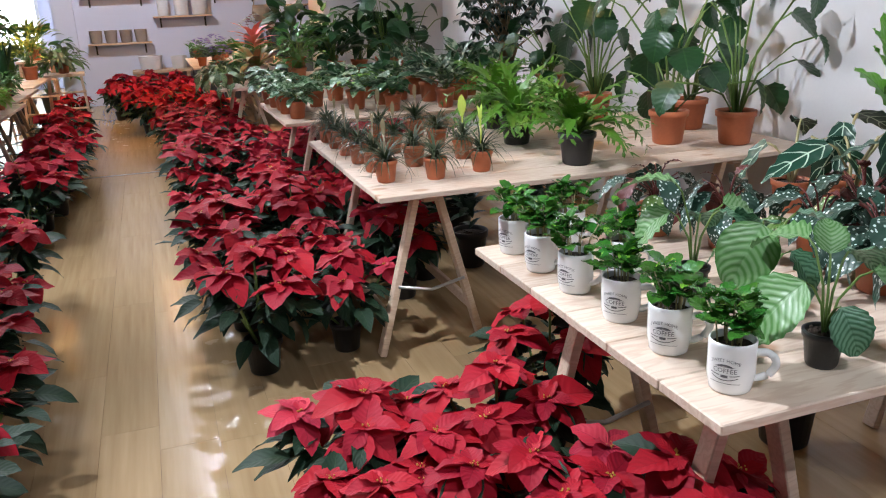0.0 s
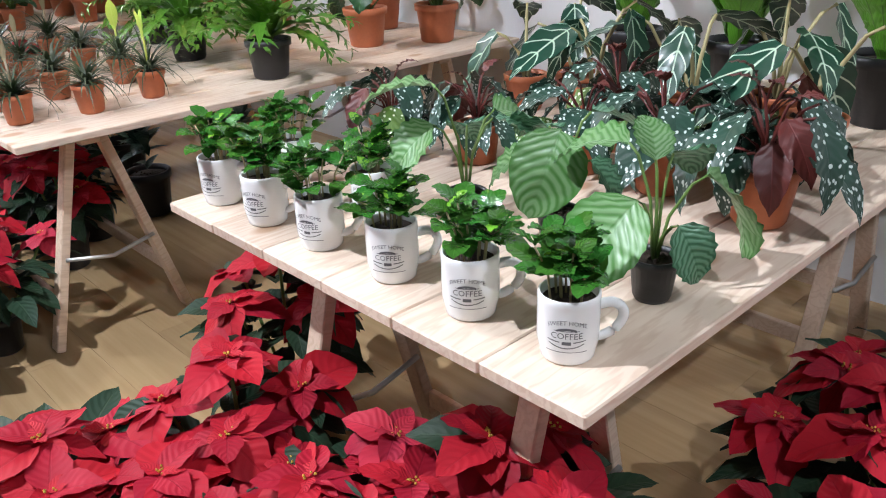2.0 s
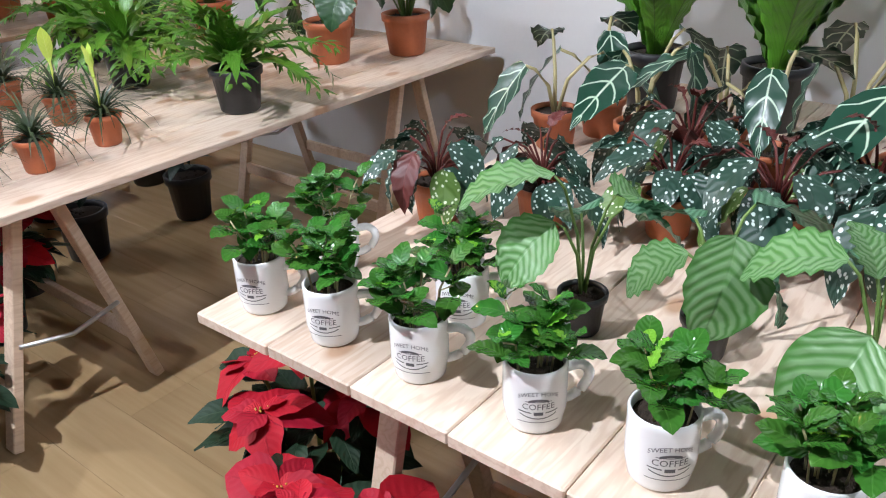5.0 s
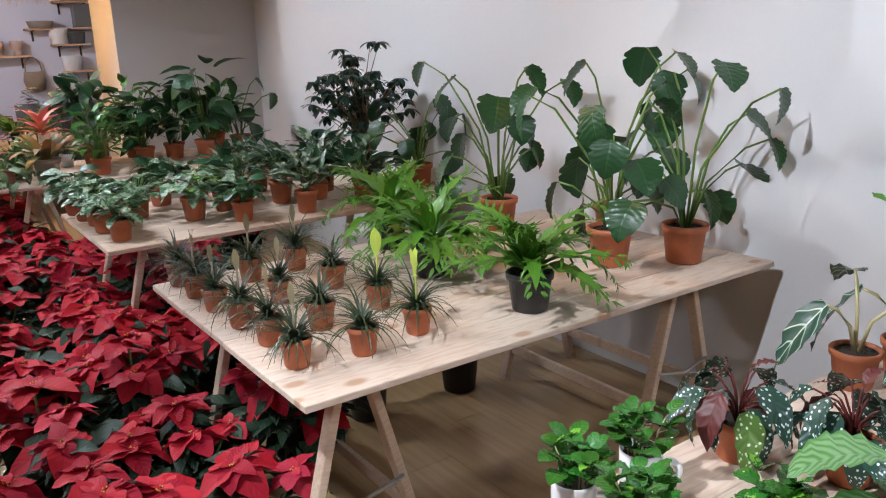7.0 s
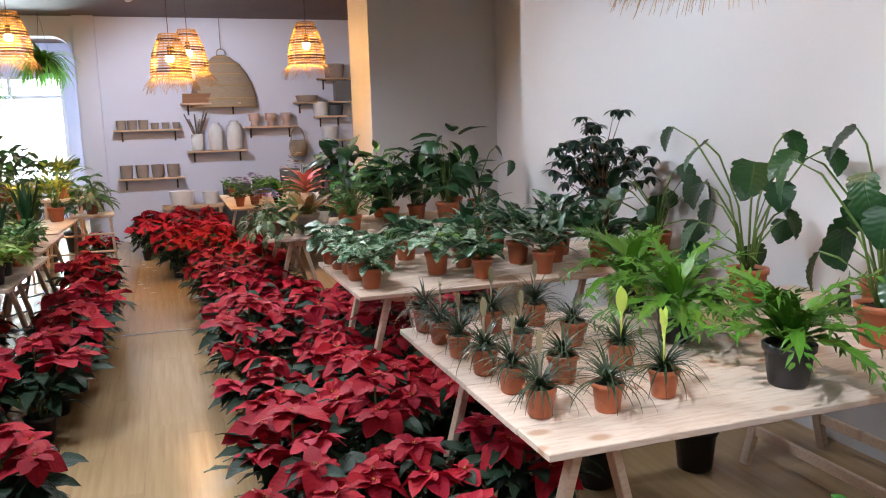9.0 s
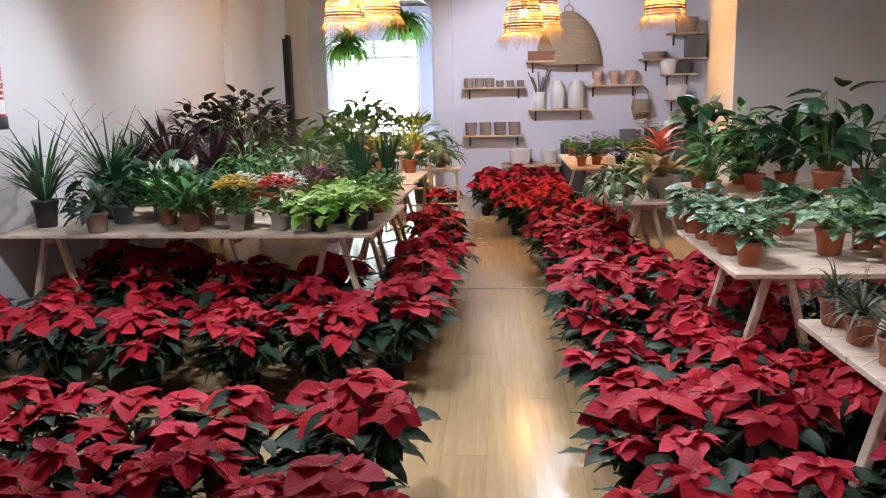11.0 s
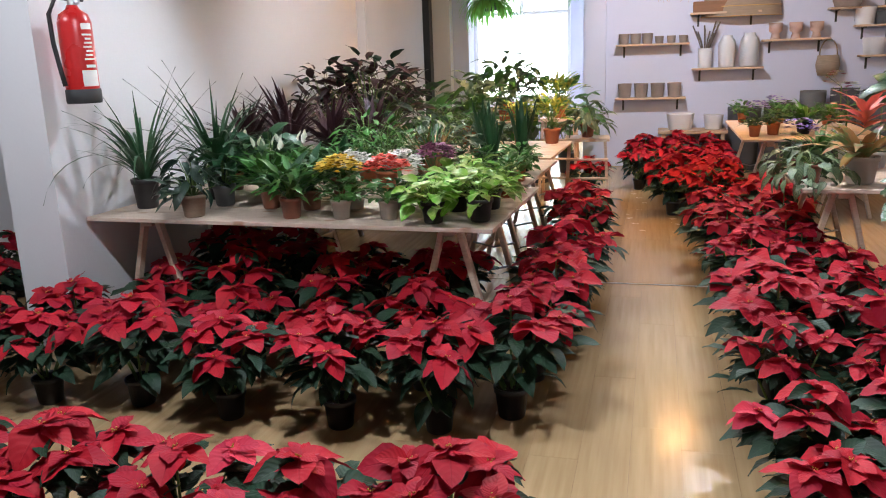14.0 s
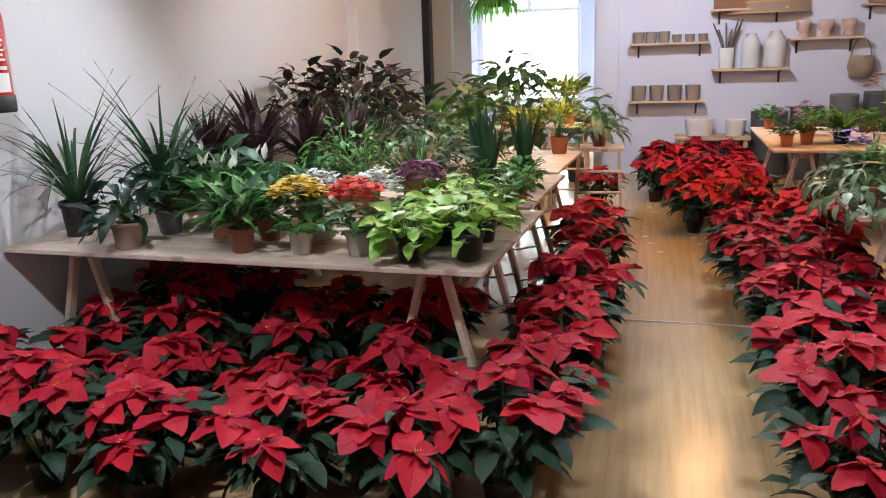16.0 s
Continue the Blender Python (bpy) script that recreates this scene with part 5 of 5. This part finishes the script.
part("body", Build().lathe([(0.001, 0), (0.07, 0), (0.08, 0.02), (0.085, 0.24), (0.076, 0.24), (0.07, 0.1), (0.001, 0.08)], 18), WHITE_POT, vz)
for k in range(12):
    a, q = rng.uniform(0, 6.28), rng.uniform(0.08, 0.2)
    b = Build().tube([(0, 0, 0.1), (q * 0.5 * math.cos(a), 0.3 * q * math.sin(a), 0.33), (q * math.cos(a), 0.35 * q * math.sin(a), rng.uniform(0.42, 0.56))], 0.006, 0.009, 5)
    part("twig", b, TWIG, vz)
vessel("bowl_pot", "wide grey planter bowl on a wall shelf", 1.88, 1.91, 0.17, 0.09, CLAY_POT)
vessel("plant_pot", "white square-shouldered pot on a wall shelf", 2.08, 1.70, 0.12, 0.2, WHITE_POT)
vessel("plant_pot", "dark slate pot on a wall shelf", 2.3, 1.70, 0.12, 0.15, DARK_POT)
vessel("plant_pot", "grey planter on a high wall shelf", 2.3, 2.25, 0.16, 0.2, CLAY_POT)
vessel("plant_pot", "white pot on a wall shelf", 2.2, 1.35, 0.13, 0.2, WHITE_POT)
gb = thing("grey_crate", "grey metal planter box on a wall shelf", "crate", "", pose(2.42, FY - 0.13, 1.91))
part("body", Build().box((-0.13, -0.1, 0), (0.13, 0.1, 0.30), 0.006), GREYP, gb, smooth=False)
part("shelf_board", Build().box((-0.2, -0.11, -0.025), (0.17, 0.125, -0.001), 0.003), SHELFW, gb, smooth=False)
for x, r, h, m in [(0.02, 0.17, 0.2, WHITE_POT), (0.42, 0.12, 0.18, WHITE_POT), (0.78, 0.2, 0.42, DARK_POT), (1.18, 0.18, 0.46, DARK_POT), (1.55, 0.15, 0.6, GREYP), (1.9, 0.16, 0.62, DARK_POT), (2.3, 0.2, 0.6, GREYP)]:
    vessel("floor_planter", "large planter standing by the far wall", x, 0.5 if h < 0.3 else 0.0, r, h if h < 0.3 else h + 0.35, m, y=FY - 0.24)
bench = thing("display_bench", "low pale display bench by the far wall", "bench")
part("top", Build().box((-0.25, FY - 0.45, 0.46), (0.58, FY - 0.02, 0.5), 0.004), SHELFW, bench, smooth=False)
for x in (-0.2, 0.5):
    part("leg", Build().box((x, FY - 0.42, 0), (x + 0.05, FY - 0.05, 0.46), 0.003), SHELFW, bench, smooth=False)

# wall-hung woven dome
dome = thing("woven_dome_shade", "large woven straw dome lampshade hung on far wall", "lampshade", "", pose(0.70, FY - 0.02, 1.86))
b = Build()
prof = [(0.47, 0.0), (0.46, 0.12), (0.42, 0.30), (0.35, 0.46), (0.25, 0.60), (0.12, 0.70), (0.05, 0.73)]
n = 18
vs = [(r * math.cos(math.pi + math.pi * k / n), 0.42 * r * math.sin(math.pi + math.pi * k / n), z) for r, z in prof for k in range(n + 1)]
b.add(vs, [(i * (n + 1) + k, i * (n + 1) + k + 1, (i + 1) * (n + 1) + k + 1, (i + 1) * (n + 1) + k) for i in range(len(prof) - 1) for k in range(n)])
part("shade", b, BASKETM, dome)
for r, z in prof[:-1]:
    part("hoop", Build().tube([(r * 1.005 * math.cos(math.pi + math.pi * k / n), 0.425 * r * math.sin(math.pi + math.pi * k / n), z) for k in range(n + 1)], 0.006, n=5), RATTAN, dome)
part("loop", Build().tube([(0.06 * math.cos(a), -0.03, 0.75 + 0.06 * math.sin(a)) for a in np.linspace(-0.3, 3.5, 10)], 0.008, n=6), BASKETM, dome)
part("cord", Build().tube([(0, -0.03, 0.80), (0, -0.02, CEIL - 1.862)], 0.004, n=5), RATTAN_D, dome)
hb = thing("wicker_bag", "small wicker bag hanging under a shelf", "basket", "", pose(1.72, FY - 0.06, 1.12))
part("body", Build().lathe([(0.001, 0), (0.11, 0), (0.14, 0.12), (0.12, 0.24), (0.10, 0.24), (0.09, 0.05)], 16), BASKETM, hb)
part("handle", Build().tube([(0.1 * math.cos(a), 0, 0.24 + 0.19 * math.sin(a)) for a in np.linspace(0, math.pi, 10)], 0.008, n=6), BASKETM, hb)


# ---- pendant lamps ----
def pendant(x, y, z, h=0.42, r=0.19, watts=22):
    """z is the middle of the shade."""
    t = thing("pendant_lamp", "woven rattan pendant lamp with raffia fringe, lit", "lamp", "rattan pendant lamps", pose(x, y, z))
    rad = lambda s: r * (0.42 + 0.58 * math.sin(min(1, (1 - s) * 1.15 + 0.05) * math.pi / 2) ** 1.1)
    ss = np.linspace(0, 1, 17)
    for i, s in enumerate(ss):
        q, zz = rad(s), -h / 2 + h * s
        dark = i in (2, 3, 8, 9, 14)
        bb = Build().tube([(q * math.cos(a), q * math.sin(a), zz) for a in np.linspace(0, 6.2832, 25)], 0.0085 if dark else 0.0055, n=5)
        part("hoop", bb, RATTAN_D if dark else RATTAN, t)
    for k in range(16):
        a = 6.2832 * k / 16
        part("rib", Build().tube([(rad(s) * math.cos(a), rad(s) * math.sin(a), -h / 2 + h * s) for s in ss[::2]], 0.004, n=4), RATTAN, t)
    f = Build()
    for k in range(150):
        a = rng.uniform(0, 6.2832)
        q = rad(0)
        d = rng.uniform(0.02, 0.10)
        f.tube([(q * math.cos(a), q * math.sin(a), -h / 2), ((q + d * 0.6) * math.cos(a), (q + d * 0.6) * math.sin(a), -h / 2 - 0.05), ((q + d) * math.cos(a + 0.1), (q + d) * math.sin(a + 0.1), -h / 2 - rng.uniform(0.08, 0.17))], 0.0016, 0.001, 3)
    part("fringe", f, RATTAN, t)
    part("bulb", Build().ball((0, 0, -0.02), 0.045, 14, 8), BULB, t)
    part("socket", Build().tube([(0, 0, 0.02), (0, 0, 0.10)], 0.022, n=10), RATTAN_D, t)
    part("cord", Build().tube([(0, 0, 0.10), (0, 0, CEIL - z)], 0.004, n=5), RATTAN_D, t)
    lamp("lamp_glow", "POINT", pose(x, y, z - 0.09), watts, (1.0, 0.55, 0.2), radius=0.05)


for x, y, z in [(-1.76, 9.3, 2.40), (-1.44, 9.5, 2.46), (-0.03, 9.5, 2.27), (0.16, 9.9, 2.36), (1.33, 9.5, 2.40), (1.69, 3.52, 2.29)]:
    pendant(x, y, z, watts=14 if y < 5 else 45)


# ---- hanging ferns in the opening ----
def hanging_fern(x, y, z, seed):
    r = random.Random(seed)
    t = thing("hanging_fern", "bright green hanging fern basket in the opening", "plant", "hanging ferns", pose(x, y, z))
    part("basket", Build().lathe([(0.001, -0.10), (0.08, -0.09), (0.12, 0.0), (0.11, 0.0), (0.07, -0.07)], 16), DARK_POT, t)
    f = Build()
    for k in range(210):
        f.leaf(at(0, 0, 0.0, r.uniform(0, 360), r.uniform(5, 85)), r.uniform(0.35, 0.62), 0.05, lance, r.uniform(1.6, 2.6), 0.2, 0.004, 9, 1)
    part("fronds", f, HANG, t)
    for a in (0, 2.1, 4.2):
        part("chain", Build().tube([(0.11 * math.cos(a), 0.11 * math.sin(a), 0), (0, 0, CEIL - z)], 0.002, n=4), DARKF, t)


hanging_fern(-2.36, 12.6, 2.14, 5)
hanging_fern(-1.56, 12.6, 2.42, 6)

# ---- floor boards last ----
base = Build()
base.box((-6.75, BY - 4, -0.06), (3.45, 16.7, -0.004))
floor = struct("floor", base, GROUT, "glossy oak laminate floor")
W, LN = 0.19, 1.3
near, rest = [], Build()
shapes = {}
row = 0
x = -6.6
while x < 3.42:
    y, first = BY, rng.uniform(0.2, LN)
    while y < 16.5:
        y1 = min(y + (first if y == BY else LN), 16.5)
        if y < 7.36 < y1:
            y1 = 7.355
        if -0.95 < x < 0.55 and 2.0 < y < 12.5 and len(near) < 300:
            near.append((x, y, y1 - y))
        else:
            rest.box((x + 0.0004, y + 0.0005, -0.004), (x + W - 0.0004, y1 - 0.0005, 0.0), 0)
        y = y1 if y1 != 7.355 else 7.362
    x += W
for x, y, ln in near:
    key = round(ln, 2)
    if key not in shapes:
        shapes[key] = Build().box((0.0004, 0.0005, -0.004), (W - 0.0004, ln - 0.0005, 0.0), 0).mesh("floor_board", FLOORM, False)
    link("floor_board", shapes[key], floor, Matrix.Translation((x, y, 0)))
tagged(part("floor_boards", rest, FLOORM, floor, smooth=False), kind="stuff")
b = Build().box((-0.9, 7.351, 0.0), (0.8, 7.365, 0.004), 0.001)
struct("trim_floor_joint", b, STEEL, "thin metal joint strip across the floor", False)
